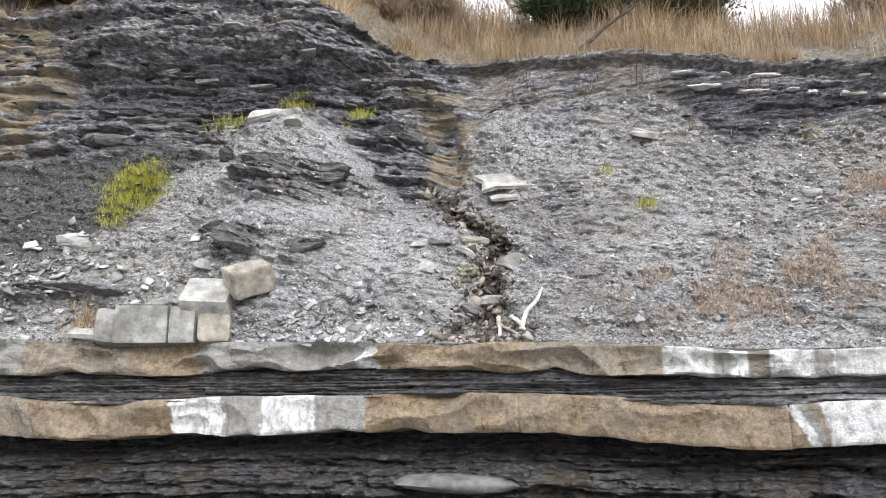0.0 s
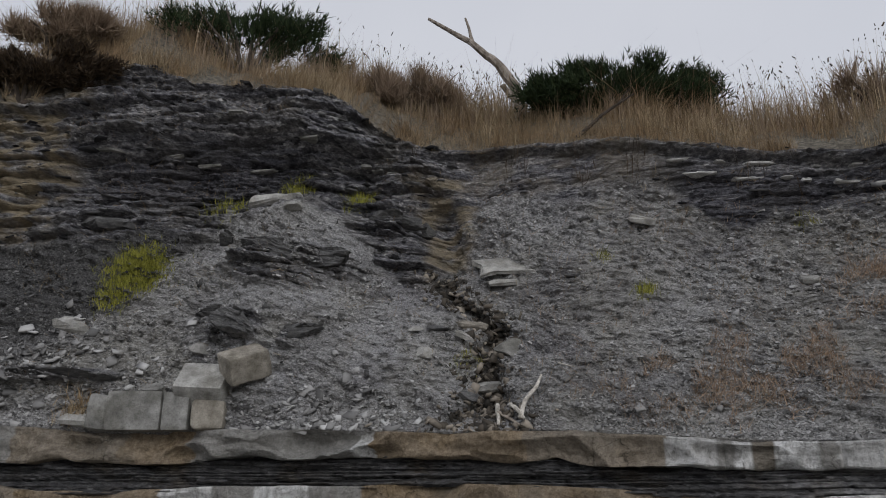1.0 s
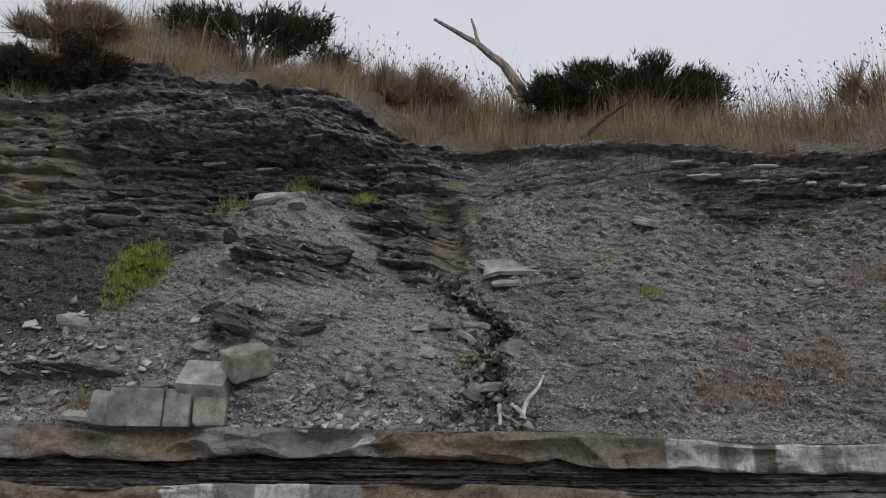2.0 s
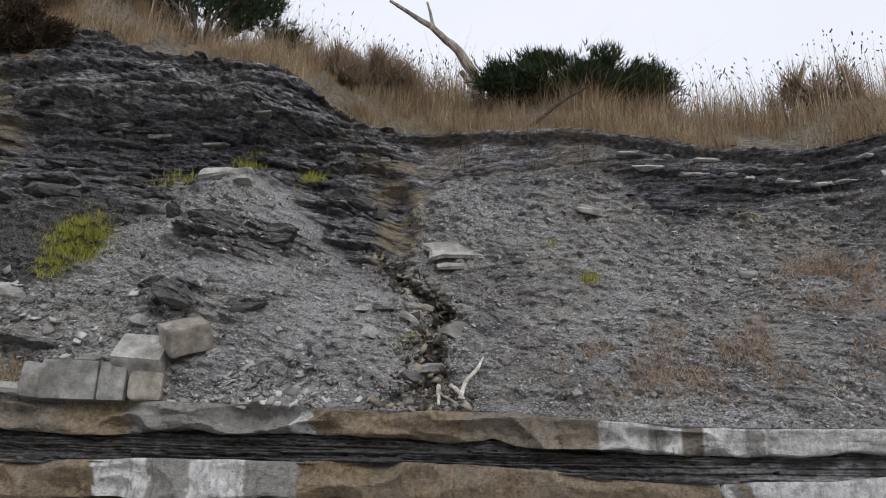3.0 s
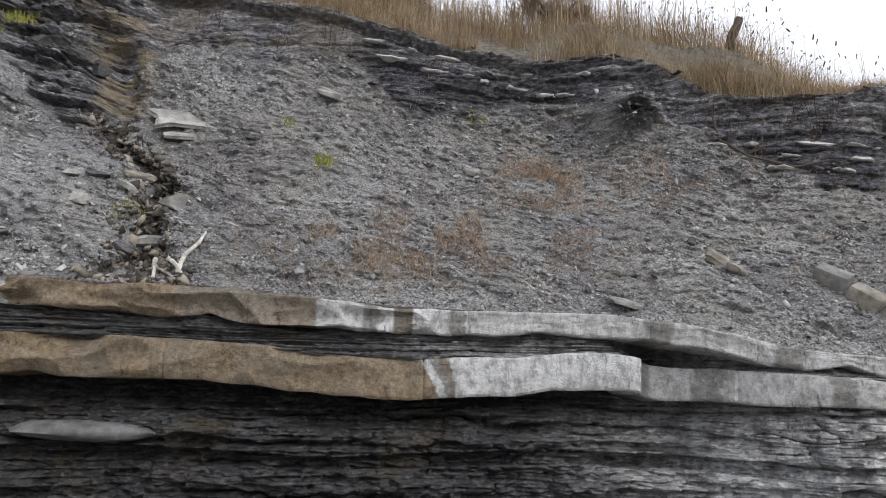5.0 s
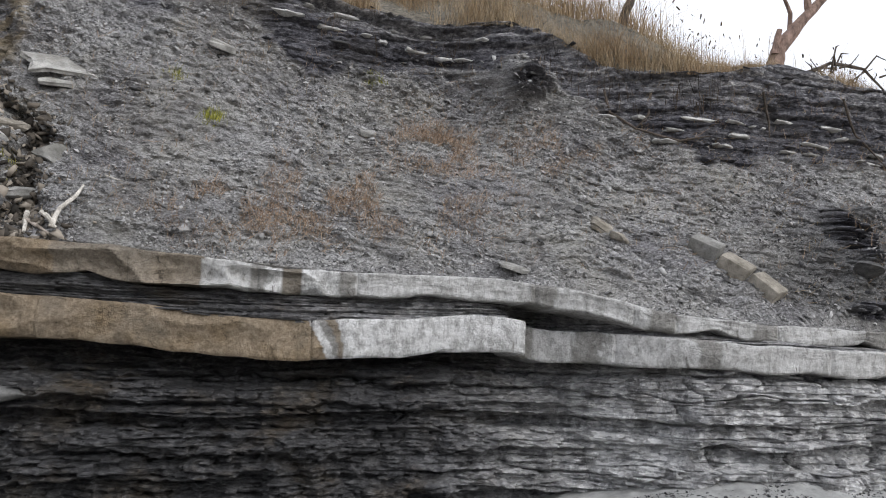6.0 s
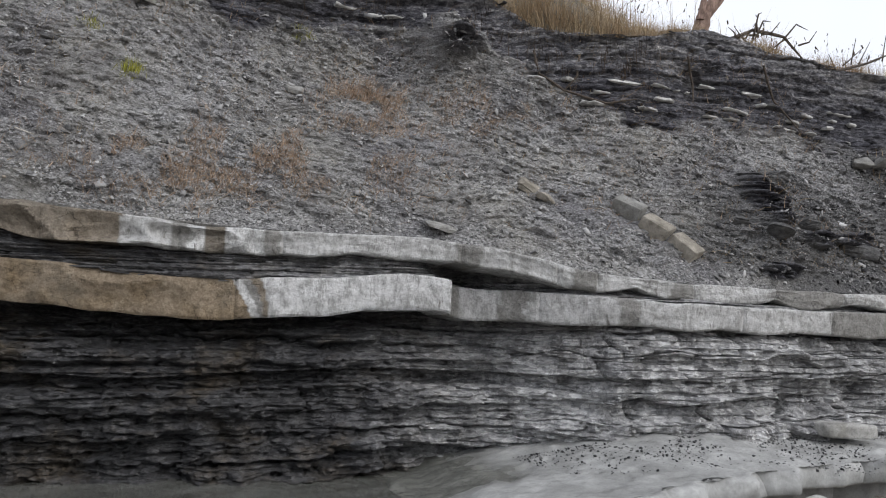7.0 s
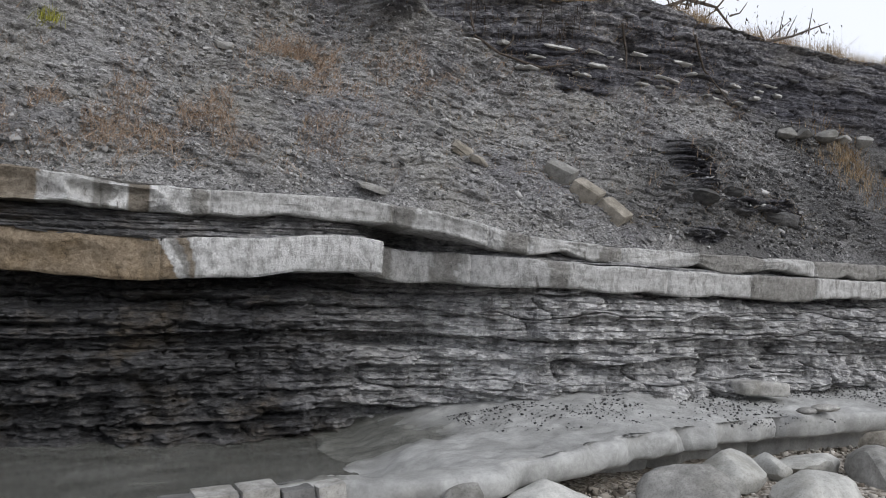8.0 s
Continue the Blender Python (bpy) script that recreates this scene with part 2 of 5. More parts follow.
class Stuff:
    """A small builder of node materials on world positions."""

    def __init__(self, name, rough=0.85, spec=0.3):
        self.m = bpy.data.materials.new(name)
        self.m.use_nodes = True
        self.n, self.l = self.m.node_tree.nodes, self.m.node_tree.links
        self.b = self.n["Principled BSDF"]
        self.b.inputs["Roughness"].default_value = rough
        self.b.inputs["Specular IOR Level"].default_value = spec
        self.pos = self.n.new("ShaderNodeNewGeometry").outputs["Position"]

    def at(self, sx=1, sy=1, sz=1):
        v = self.n.new("ShaderNodeVectorMath")
        v.operation = "MULTIPLY"
        v.inputs[1].default_value = (sx, sy, sz)
        self.l.new(self.pos, v.inputs[0])
        return v.outputs[0]

    def noise(self, scale, detail=4, rough=0.6, stretch=(1, 1, 1), warp=0.0):
        t = self.n.new("ShaderNodeTexNoise")
        t.inputs["Scale"].default_value, t.inputs["Detail"].default_value = scale, detail
        t.inputs["Roughness"].default_value, t.inputs["Distortion"].default_value = rough, warp
        self.l.new(self.at(*stretch), t.inputs["Vector"])
        return t.outputs["Fac"]

    def cells(self, scale, stretch=(1, 1, 1), out="Color"):
        t = self.n.new("ShaderNodeTexVoronoi")
        t.inputs["Scale"].default_value = scale
        self.l.new(self.at(*stretch), t.inputs["Vector"])
        return t.outputs[out]

    def ramp(self, fac, *stops):
        r = ramp(self.n, stops)
        self.l.new(fac, r.inputs[0])
        return r.outputs[0]

    def mix(self, fac, a, b, how="MIX"):
        x = self.n.new("ShaderNodeMix")
        x.data_type, x.blend_type = "RGBA", how
        for key, v in (("Factor", fac), ("A", a), ("B", b)):
            if isinstance(v, (int, float)):
                x.inputs[key].default_value = v
            elif isinstance(v, tuple):
                x.inputs[key].default_value = (*v, 1)
            else:
                self.l.new(v, x.inputs[key])
        return x.outputs["Result"]

    def math(self, how, a, b):
        x = self.n.new("ShaderNodeMath")
        x.operation, x.use_clamp = how, how != "SUBTRACT"
        for key, v in ((0, a), (1, b)):
            if isinstance(v, (int, float)):
                x.inputs[key].default_value = v
            else:
                self.l.new(v, x.inputs[key])
        return x.outputs[0]

    def attr(self, name):
        a = self.n.new("ShaderNodeAttribute")
        a.attribute_name = name
        return a.outputs["Fac"]

    def random(self):
        return self.n.new("ShaderNodeObjectInfo").outputs["Random"]

    def island(self):
        return self.n.new("ShaderNodeNewGeometry").outputs["Random Per Island"]

    def done(self, colour, height=None, strength=0.5, distance=0.02, rough=None):
        self.l.new(colour, self.b.inputs["Base Color"])
        if rough is not None:
            self.l.new(rough, self.b.inputs["Roughness"])
        if height is not None:
            x = self.n.new("ShaderNodeBump")
            x.inputs["Strength"].default_value, x.inputs["Distance"].default_value = strength, distance
            self.l.new(height, x.inputs["Height"])
            self.l.new(x.outputs[0], self.b.inputs["Normal"])
        return self.m


def make_slope():
    s = Stuff("slope_debris_and_shale", 0.92, 0.2)
    chip = s.cells(30, (1, 1, 1.6))
    mid, tint = s.noise(1.0, 5, 0.65), s.noise(0.7, 3)
    fine = s.noise(34, 7, 0.9)
    debris = s.mix(0.5, s.ramp(chip, (0.1, (0.075, 0.074, 0.075)), (0.5, (0.25, 0.246, 0.245)), (0.92, (0.52, 0.515, 0.51))),
                   s.ramp(fine, (0.38, (0.05, 0.049, 0.049)), (0.5, (0.24, 0.236, 0.233)), (0.6, (0.54, 0.534, 0.525))))
    debris = s.mix(s.ramp(tint, (0.44, (0, 0, 0)), (0.62, (0.4, 0.4, 0.4))), debris, (0.255, 0.243, 0.21))
    debris = s.mix(1.0, debris, s.ramp(mid, (0.36, (0.82, 0.81, 0.84)), (0.52, (1.24, 1.24, 1.24)), (0.68, (1.52, 1.52, 1.5))), "MULTIPLY")
    debris = s.mix(s.ramp(s.noise(7, 6, 0.75, (1, 1, 1.7), 0.6), (0.36, (0.85, 0.85, 0.85)), (0.46, (0, 0, 0))), debris, (0.075, 0.073, 0.072))
    debris = s.mix(s.attr("pale"), debris, s.mix(0.7, debris, s.ramp(fine, (0.38, (0.26, 0.26, 0.272)), (0.6, (0.68, 0.68, 0.7)))))
    debris = s.mix(s.attr("dim"), debris, s.ramp(fine, (0.38, (0.03, 0.03, 0.032)), (0.52, (0.105, 0.103, 0.102)), (0.62, (0.26, 0.256, 0.25))))
    layer = s.noise(2.6, 6, 0.7, (0.35, 0.35, 4.0))
    dark = s.ramp(s.noise(11, 7, 0.8, (1, 1, 2.2)), (0.36, (0.05, 0.05, 0.056)), (0.5, (0.19, 0.188, 0.198)), (0.64, (0.44, 0.436, 0.435)))
    dark = s.mix(1.0, dark, s.ramp(s.cells(11, (1, 1, 2.6)), (0.1, (0.55, 0.55, 0.57)), (0.9, (1.4, 1.4, 1.4))), "MULTIPLY")
    dark = s.mix(1.0, dark, s.ramp(layer, (0.36, (0.6, 0.6, 0.64)), (0.52, (1.0, 1.0, 1.0)), (0.64, (1.6, 1.57, 1.5))), "MULTIPLY")
    dark = s.mix(s.ramp(s.noise(0.8, 4), (0.5, (0, 0, 0)), (0.7, (0.55, 0.55, 0.55))), dark, (0.2, 0.187, 0.16))
    dark = s.mix(s.math("MULTIPLY", s.attr("coal"), 0.75), dark, s.mix(1.0, dark, (0.32, 0.32, 0.36), "MULTIPLY"))
    col = s.mix(s.attr("rubble"), dark, debris)
    col = s.mix(s.attr("tan"), col, s.ramp(s.noise(6, 6, 0.75, (1, 1, 3)), (0.3, (0.13, 0.11, 0.078)), (0.5, (0.32, 0.267, 0.188)), (0.72, (0.52, 0.435, 0.305))))
    col = s.mix(s.attr("wet"), col, s.ramp(fine, (0.4, (0.012, 0.011, 0.01)), (0.62, (0.09, 0.078, 0.062))))
    h = s.math("ADD", s.noise(22, 8, 0.9), s.math("MULTIPLY", s.cells(30, (1, 1, 1.6), "Distance"), 0.6))
    return s.done(col, h, 1.0, 0.05)


def make_shale():
    s = Stuff("dark_bedded_shale", 0.62, 0.35)
    dry = s.ramp(s.noise(9, 8, 0.8, (1, 1, 1.8)), (0.36, (0.025, 0.025, 0.028)), (0.5, (0.085, 0.084, 0.088)), (0.65, (0.21, 0.208, 0.207)))
    dry = s.mix(s.ramp(s.noise(0.9, 3), (0.45, (0, 0, 0)), (0.7, (0.5, 0.5, 0.5))), dry, (0.125, 0.12, 0.11))
    # dark tone for damp rock and for shade painted under the ledge
    wet = s.ramp(s.noise(10, 8, 0.8, (1, 1, 1.8)), (0.38, (0.012, 0.012, 0.013)), (0.5, (0.05, 0.049, 0.05)), (0.64, (0.15, 0.148, 0.143)))
    col = s.mix(s.attr("damp_shade"), dry, wet)
    seep = s.ramp(s.noise(1.1, 4, 0.65), (0.5, (0, 0, 0)), (0.7, (0.6, 0.6, 0.6)))
    col = s.mix(seep, col, s.ramp(s.noise(14, 6, 0.8), (0.35, (0.03, 0.022, 0.012)), (0.65, (0.16, 0.115, 0.06))))
    white = s.math("MULTIPLY", s.attr("crust"), s.ramp(s.noise(3.2, 8, 0.8, (1, 1, 0.5)), (0.45, (0, 0, 0)), (0.54, (0.95, 0.95, 0.95))))
    col = s.mix(s.math("MULTIPLY", s.attr("crust"), 0.62), col, s.ramp(s.noise(6, 6, 0.75), (0.35, (0.2, 0.198, 0.195)), (0.65, (0.5, 0.497, 0.49))))
    col = s.mix(white, col, (0.55, 0.545, 0.535))
    col = s.mix(1.0, col, s.ramp(s.cells(13, (1, 1, 2.4)), (0.1, (0.55, 0.55, 0.56)), (0.9, (1.45, 1.45, 1.45))), "MULTIPLY")
    h = s.math("ADD", s.math("MULTIPLY", s.noise(20, 8, 0.85, (1, 1, 1.8)), 0.6), s.math("MULTIPLY", s.cells(13, (1, 1, 2.4), "Distance"), 0.7))
    return s.done(col, h, 1.0, 0.06)


def make_bed():
    """Limestone of the two ledges: ochre, grey or crusted with white lime."""
    s = Stuff("ledge_limestone", 0.82, 0.25)
    fine, broad = s.noise(12, 8, 0.8), s.noise(2.2, 5, 0.6)
    grey = s.ramp(fine, (0.33, (0.12, 0.114, 0.103)), (0.5, (0.24, 0.23, 0.21)), (0.68, (0.38, 0.366, 0.335)))
    tan = s.ramp(fine, (0.33, (0.12, 0.093, 0.064)), (0.5, (0.27, 0.212, 0.148)), (0.68, (0.44, 0.365, 0.27)))
    tan = s.mix(s.ramp(broad, (0.45, (0, 0, 0)), (0.66, (0.75, 0.75, 0.75))), tan, s.ramp(fine, (0.36, (0.11, 0.075, 0.04)), (0.64, (0.36, 0.265, 0.155))))
    tan = s.mix(s.ramp(s.noise(1.3, 4), (0.5, (0, 0, 0)), (0.7, (0.7, 0.7, 0.7))), tan, (0.17, 0.15, 0.12))
    col = s.mix(s.attr("tan"), grey, tan)
    runs = s.ramp(s.noise(9, 8, 0.75, (1, 1, 0.16)), (0.34, (0.05, 0.05, 0.05)), (0.43, (1, 1, 1)))
    crack = s.n.new("ShaderNodeTexVoronoi")
    crack.feature = "DISTANCE_TO_EDGE"
    crack.inputs["Scale"].default_value = 3.2
    warp = s.n.new("ShaderNodeVectorMath")
    warp.operation = "MULTIPLY_ADD"
    warp.inputs[1].default_value = (0.35, 0.35, 0.35)
    tex = s.n.new("ShaderNodeTexNoise")
    tex.inputs["Scale"].default_value, tex.inputs["Detail"].default_value = 4.0, 5
    s.l.new(s.pos, tex.inputs["Vector"])
    s.l.new(tex.outputs["Color"], warp.inputs[0])
    s.l.new(s.at(0.8, 0.8, 1.3), warp.inputs[2])
    s.l.new(warp.outputs[0], crack.inputs["Vector"])
    lines = s.ramp(crack.outputs["Distance"], (0.0, (0.25, 0.25, 0.25)), (0.022, (1, 1, 1)))
    col = s.mix(s.ramp(broad, (0.45, (0, 0, 0)), (0.6, (0.8, 0.8, 0.8))), col, s.mix(1.0, col, lines, "MULTIPLY"))
    col = s.mix(s.math("MULTIPLY", s.attr("crust"), runs), col, s.ramp(s.noise(11, 6, 0.7, (1, 1, 0.6)), (0.38, (0.4, 0.395, 0.38)), (0.56, (0.78, 0.775, 0.76))))
    pits = s.ramp(s.noise(42, 6, 0.85), (0.34, (0.3, 0.3, 0.3)), (0.47, (1, 1, 1)))
    col = s.mix(0.6, col, pits, "MULTIPLY")
    return s.done(col, s.math("ADD", s.noise(7, 8, 0.8), s.math("MULTIPLY", s.noise(40, 4), 0.3)), 1.0, 0.07)


def make_plain(name, lo, hi, scale=12, rough=0.85, bump=0.5, stretch=(1, 1, 1), vary=0.0):
    s = Stuff(name, rough, 0.3)
    col = s.ramp(s.noise(scale, 6, 0.65, stretch), (0.3, lo), (0.7, hi))
    col = s.mix(1.0, col, s.ramp(s.noise(scale * 0.3, 5, 0.7), (0.36, (0.85, 0.84, 0.8)), (0.52, (1.3, 1.3, 1.3)), (0.66, (1.6, 1.6, 1.6))), "MULTIPLY")
    col = s.mix(0.55, col, s.ramp(s.noise(55, 5, 0.85), (0.36, (0.3, 0.3, 0.3)), (0.5, (1, 1, 1))), "MULTIPLY")
    if vary:
        col = s.mix(vary, col, s.ramp(s.island(), (0, (0.35, 0.35, 0.35)), (1, (1.5, 1.5, 1.5))), "MULTIPLY")
    return s.done(col, s.noise(scale * 2, 8, 0.8, stretch), bump, 0.022)


SLOPE, SHALE = make_slope(), make_shale()
BED = make_bed()
PALE_ROCK = make_plain("pale_weathered_rock", (0.17, 0.166, 0.155), (0.38, 0.372, 0.35), 7, 0.85, 0.7)
LENS_ROCK = make_plain("lime_white_lens", (0.3, 0.297, 0.285), (0.52, 0.515, 0.5), 9, 0.85, 0.6)
GREY_ROCK = make_plain("grey_limestone_rock", (0.12, 0.118, 0.11), (0.27, 0.265, 0.25), 6, 0.85, 0.7)
TAN_ROCK = make_plain("ochre_limestone_rock", (0.12, 0.107, 0.087), (0.33, 0.304, 0.26), 6, 0.85, 0.8)
DARK_ROCK = make_plain("dark_shale_rock", (0.03, 0.03, 0.032), (0.14, 0.138, 0.135), 9, 0.85, 0.9, (1, 1, 3))
NODULE = make_plain("smooth_nodule_stone", (0.06, 0.06, 0.058), (0.15, 0.148, 0.143), 6, 0.7, 0.4)
BOULDER = make_plain("sea_worn_boulder", (0.22, 0.22, 0.205), (0.42, 0.415, 0.39), 4, 0.7, 0.35)


# ---------------------------------------------------------------- the large structure
def coal(u, z):
    """1 in the beds of black shale."""
    west = step(0.3, 0.7, bump2(u, z, -4.1, 6.75, 2.2, 0.75) + 0.25 * fbm(u * 1.2, z * 3, 3, 45))
    band = step(2.5, 3.1, u) * (1 - step(6.4, 6.9, u)) * step(0.15, 0.4, lip_z(u) - z + 0.15 * fbm(u * 2, z * 5, 3, 46))
    east = step(7.2, 7.9, u) * step(0.3, 0.7, lip_z(u) - z + 0.3 * fbm(u * 1.5, z * 4, 3, 47))
    return np.clip(west + band + east, 0, 1)


def pale_part(u, z):
    return np.clip(0.9 * bump2(u, z, -2.2, 4.1, 1.5, 1.6) + 0.65 * bump2(u, z, 1.3, 5.7, 1.0, 0.7) + 0.4 * bump2(u, z, 2.8, 5.9, 0.35, 0.5), 0, 1) * (1 - dim(u, z))


def build_slope():
    u = np.concatenate([np.arange(-14, -7, 0.06), np.arange(-7, 12.5, 0.028), np.arange(12.5, 19, 0.06)])
    r = np.concatenate([[-0.03], np.linspace(0, 1, 330)])
    U, R = np.meshgrid(u, r)
    Z = top_1(U) + 0.01 + (lip_z(U) - top_1(U)) * R
    out, m, crag = slope_out(U, Z)
    D = slope_d(U, Z) - out + 0.3 * (R < 0)
    Z2 = Z + 0.02 * fbm(U * 6, R * 40, 2, 77) * step(0, 0.05, R)
    tan = np.clip((1 - step(-6.6, -6.1, U + 0.5 * fbm(U, Z, 3, 50))) * step(5.2, 5.9, Z)
                  + 0.85 * step(0.25, 0.7, np.exp(-((U - gully_u(Z) - 0.1 - 0.25 * fbm(U, Z * 2, 3, 52)) / 0.5) ** 2)) * step(4.7, 5.4, Z) * (1 - step(6.7, 7.2, Z))
                  + 0.28 * step(-0.6, 0.0, U) * (1 - step(2.2, 3.0, U)) * step(6.4, 6.7, Z), 0, 1)
    tan = tan * step(-0.3, 0.2, fbm(U * 3, Z * 6, 3, 53))
    wet = np.clip(step(0.35, 0.8, gully(U, Z)) * (1 - step(5.0, 5.6, Z)) * step(-0.3, 0.15, fbm(U * 5, Z * 5, 3, 54)), 0, 0.85)
    P = spot(U, D, Z2)
    pale = pale_part(U, Z) * step(-0.35, 0.25, fbm(U * 2, Z * 2, 4, 57))
    rub = np.clip(m * (1 - 0.95 * crag), 0, 1)
    ob = grid_object("cliff_slope", P, SLOPE, {"rubble": rub, "tan": tan, "wet": wet, "pale": pale, "dim": dim(U, Z), "coal": coal(U, Z)}, False)
    return tagged(ob, "steep grey slope of loose shale debris below dark fractured shale", "cliff", kind="structure")


def bank(u, s):
    """The rising bank behind the lip, s metres back from it."""
    rise = knots(s, [-0.3, 0, 0.15, 0.4, 0.8, 1.4, 2.0, 3, 5, 9, 16, 30], [0, 0, 0.1, 0.33, 0.68, 1.0, 1.12, 1.15, 1.1, 1.0, 0.9, 0.5])
    z = lip_z(u) + rise * (0.92 + 0.25 * step(-2.0, -1.0, u) * (1 - step(6.0, 7.5, u)) + 0.25 * vnoise(u * 0.8, s * 0.5, 83)) * (1 - 0.5 * step(8.3, 9.6, u)) * (1 + 0.85 * (1 - step(-6.3, -5.2, u))) + 0.06 * fbm(u * 2, s * 2, 3, 81) - 0.02 + 0.6 * np.exp(-((u - 7.7) / 0.8) ** 2) * step(0, 0.7, s)
    return spot(u, lip_d(u) - slope_out(u, lip_z(u))[0] + s, z)


def build_top():
    """The ground behind the cliff's lip, rising to its crest."""
    u = np.arange(-14, 19.01, 0.15)
    s = np.array([0, 0.15, 0.4, 0.8, 1.2, 1.6, 2.2, 3, 5, 9, 16, 30])
    U, S = np.meshgrid(u, s)
    return tagged(grid_object("ground", bank(U, S), TURF), "rough soil bank under dry grass on the cliff top", "ground", kind="structure")


def ridged(x, y, seed):
    return 1 - np.abs(vnoise(x, y, seed)) * 2


def bed_piece(parent, u0, u1, top, low, front, depth, seed, bands, kinds):
    """One block of a hard bed, with a fractured, uneven face."""
    n = max(6, int((u1 - u0) / 0.03))
    u = np.linspace(u0 + 0.001, u1 - 0.001, n)
    v = np.concatenate([[0, 0, 0], np.linspace(0, 1, 17), [1, 1, 1]])
    d = np.concatenate([[depth, 0.3, 0.06], 0.03 * np.abs(np.linspace(-1, 1, 17)) ** 10 + 0.02 * np.linspace(0, 1, 17), [0.09, 0.3, depth]])
    U, V = np.meshgrid(u, v)
    DD = np.repeat(d[:, None], n, 1)
    T, L = top(U), low(U)
    face = np.clip((0.3 - DD) / 0.2, 0, 1)
    chips = 0.15 * (ridged(U * 0.9 + 0.45 * V, V * 0.9 + U * 0.2, seed) - 0.45) + 0.11 * (ridged(U * 2.1 - 0.5 * V, V * 1.5 + U * 0.4, seed + 1) - 0.5) + 0.05 * fbm(U * 7, V * 4, 3, seed + 2)
    chips = (0.7 if depth > 0.8 else 1.25) * chips * (1 - step(3.5, 4.2, U)) + 0.05 * step(3.5, 4.2, U) * fbm(U * 2.4, V * 2, 4, seed + 4)
    chips = chips * (0.55 + 0.45 * np.clip(vnoise(U * 0.5, U * 0, seed + 3) + 0.5, 0, 1))
    ends = 0.025 * (np.exp(-((U - u0) / 0.02) ** 2) + np.exp(-((U - u1) / 0.02) ** 2))
    D = front(U) + DD + face * (ends - chips + 0.02)
    low_edge = (0.03 if depth > 0.8 else 0.055) * (ridged(U * 1.1, U * 0, seed + 5) - 0.5) + 0.03 * fbm(U * 4, U * 0, 3, seed + 6)
    top_edge = 0.02 * fbm(U * 3, U * 0, 3, seed + 7)
    Z = T + top_edge - (T + top_edge - L - low_edge) * V
    shift = U + 0.06 * fbm(Z * 6, U * 1.5, 3, seed + 8) - 0.5 * (T - Z - 0.1) * np.exp(-((U - 3.8) / 0.25) ** 4) * (depth > 0.8)
    idx = np.clip(np.searchsorted(bands, shift) - 1, 0, len(kinds) - 1)
    k = np.array(list(kinds))[idx]
    tan = np.where(k == "t", 1.0, np.where(k == "b", 0.6, 0.0))
    crust = np.where(k == "w", 0.95, np.where(k == "p", 0.7, np.where(k == "g", 0.12, 0.0)))
    ob = grid_object("bed_block", spot(U, D, Z), BED, {"tan": tan, "crust": crust})
    me = ob.data
    bm = bmesh.new()
    bm.from_mesh(me)
    bm.verts.ensure_lookup_table()
    rows, w = len(v), bm.verts
    bm.faces.new([w[i * n] for i in range(rows)])
    bm.faces.new([w[i * n + n - 1] for i in reversed(range(rows))])
    for c in range(n - 1):
        bm.faces.new((w[c], w[c + 1], w[(rows - 1) * n + c + 1], w[(rows - 1) * n + c]))
    bmesh.ops.recalc_face_normals(bm, faces=bm.faces)
    bm.to_mesh(me)
    bm.free()
    me.shade_smooth()
    me.set_sharp_from_angle(angle=radians(18))
    ob.parent = parent
    return ob


def build_bed(label, cuts, bands, kinds, top, low, front, depth, seed):
    root = tagged(new("limestone_ledge"), label, "rock ledge", kind="structure")
    for i, (a, b) in enumerate(zip(cuts[:-1], cuts[1:])):
        bed_piece(root, a, b, top, low, front, depth, seed, bands, kinds)
    return root


def front_1(u):
    return 0.0 * u + 0.04 * step(6.9, 8.0, u)


def build_leak_backing():
    """Sheet added behind the ledges, so that no sky light leaks through their joints."""
    u = np.arange(-13.5, 18.5, 0.5)
    U, R = np.meshgrid(u, np.linspace(0, 1, 4))
    Z = -0.7 + (top_1(U) - 0.05 + 0.7) * R
    return tagged(grid_object("leak_backing", spot(U, 1.3 + 0 * U, Z), SHALE), "dark sheet added behind the ledges to block sky light at their joints", "rock face", kind="structure")


def build_gap():
    """Shale between the two hard beds."""
    u = np.arange(-13, 18, 0.03)
    r = np.linspace(0, 1, 46)
    U, R = np.meshgrid(u, r)
    a, b = top_2(U) - 0.03, low_1(U) + 0.03
    Z = a + (b - a) * R
    cave = 0.85 * bump2(U, R, 6.3, 0.55, 0.38, 0.6)
    D = (front_2(U) + 0.1) * (1 - R) + (front_1(U) + 0.32) * R - 0.2 * (strata(U, Z, 0.034, 0.9, 61) - 0.5) + cave + 0.14 * fbm(U * 2.5, Z * 9, 4, 62)
    D = np.maximum(D, (front_2(U) + 0.04) * (1 - R) + (front_1(U) + 0.1) * R)
    return tagged(grid_object("shale_seam", spot(U, D, Z), SHALE, {"crust": 0.45 * step(2.5, 6.0, U + fbm(U, Z * 4, 2, 63)), "damp_shade": 0.6 * (1 - step(0, 4, U))}, False), "dark flaky shale seam between two limestone ledges", "rock face", kind="structure")


FOOT_U = [-14, 0, 2.3, 3.8, 4.6, 5.4, 6.2, 7.0, 7.7, 9, 11, 13, 19]
FOOT_Z = [-0.55, -0.54, -0.52, -0.49, -0.45, -0.41, -0.27, -0.04, 0.13, 0.13, 0.12, 0.18, 0.18]


def foot_z(u): return knots(u, FOOT_U, FOOT_Z)


def wall_front(u):
    return -0.04 + 0.42 * step(4.9, 6.6, u) - 0.52 * step(6.2, 7.8, u)


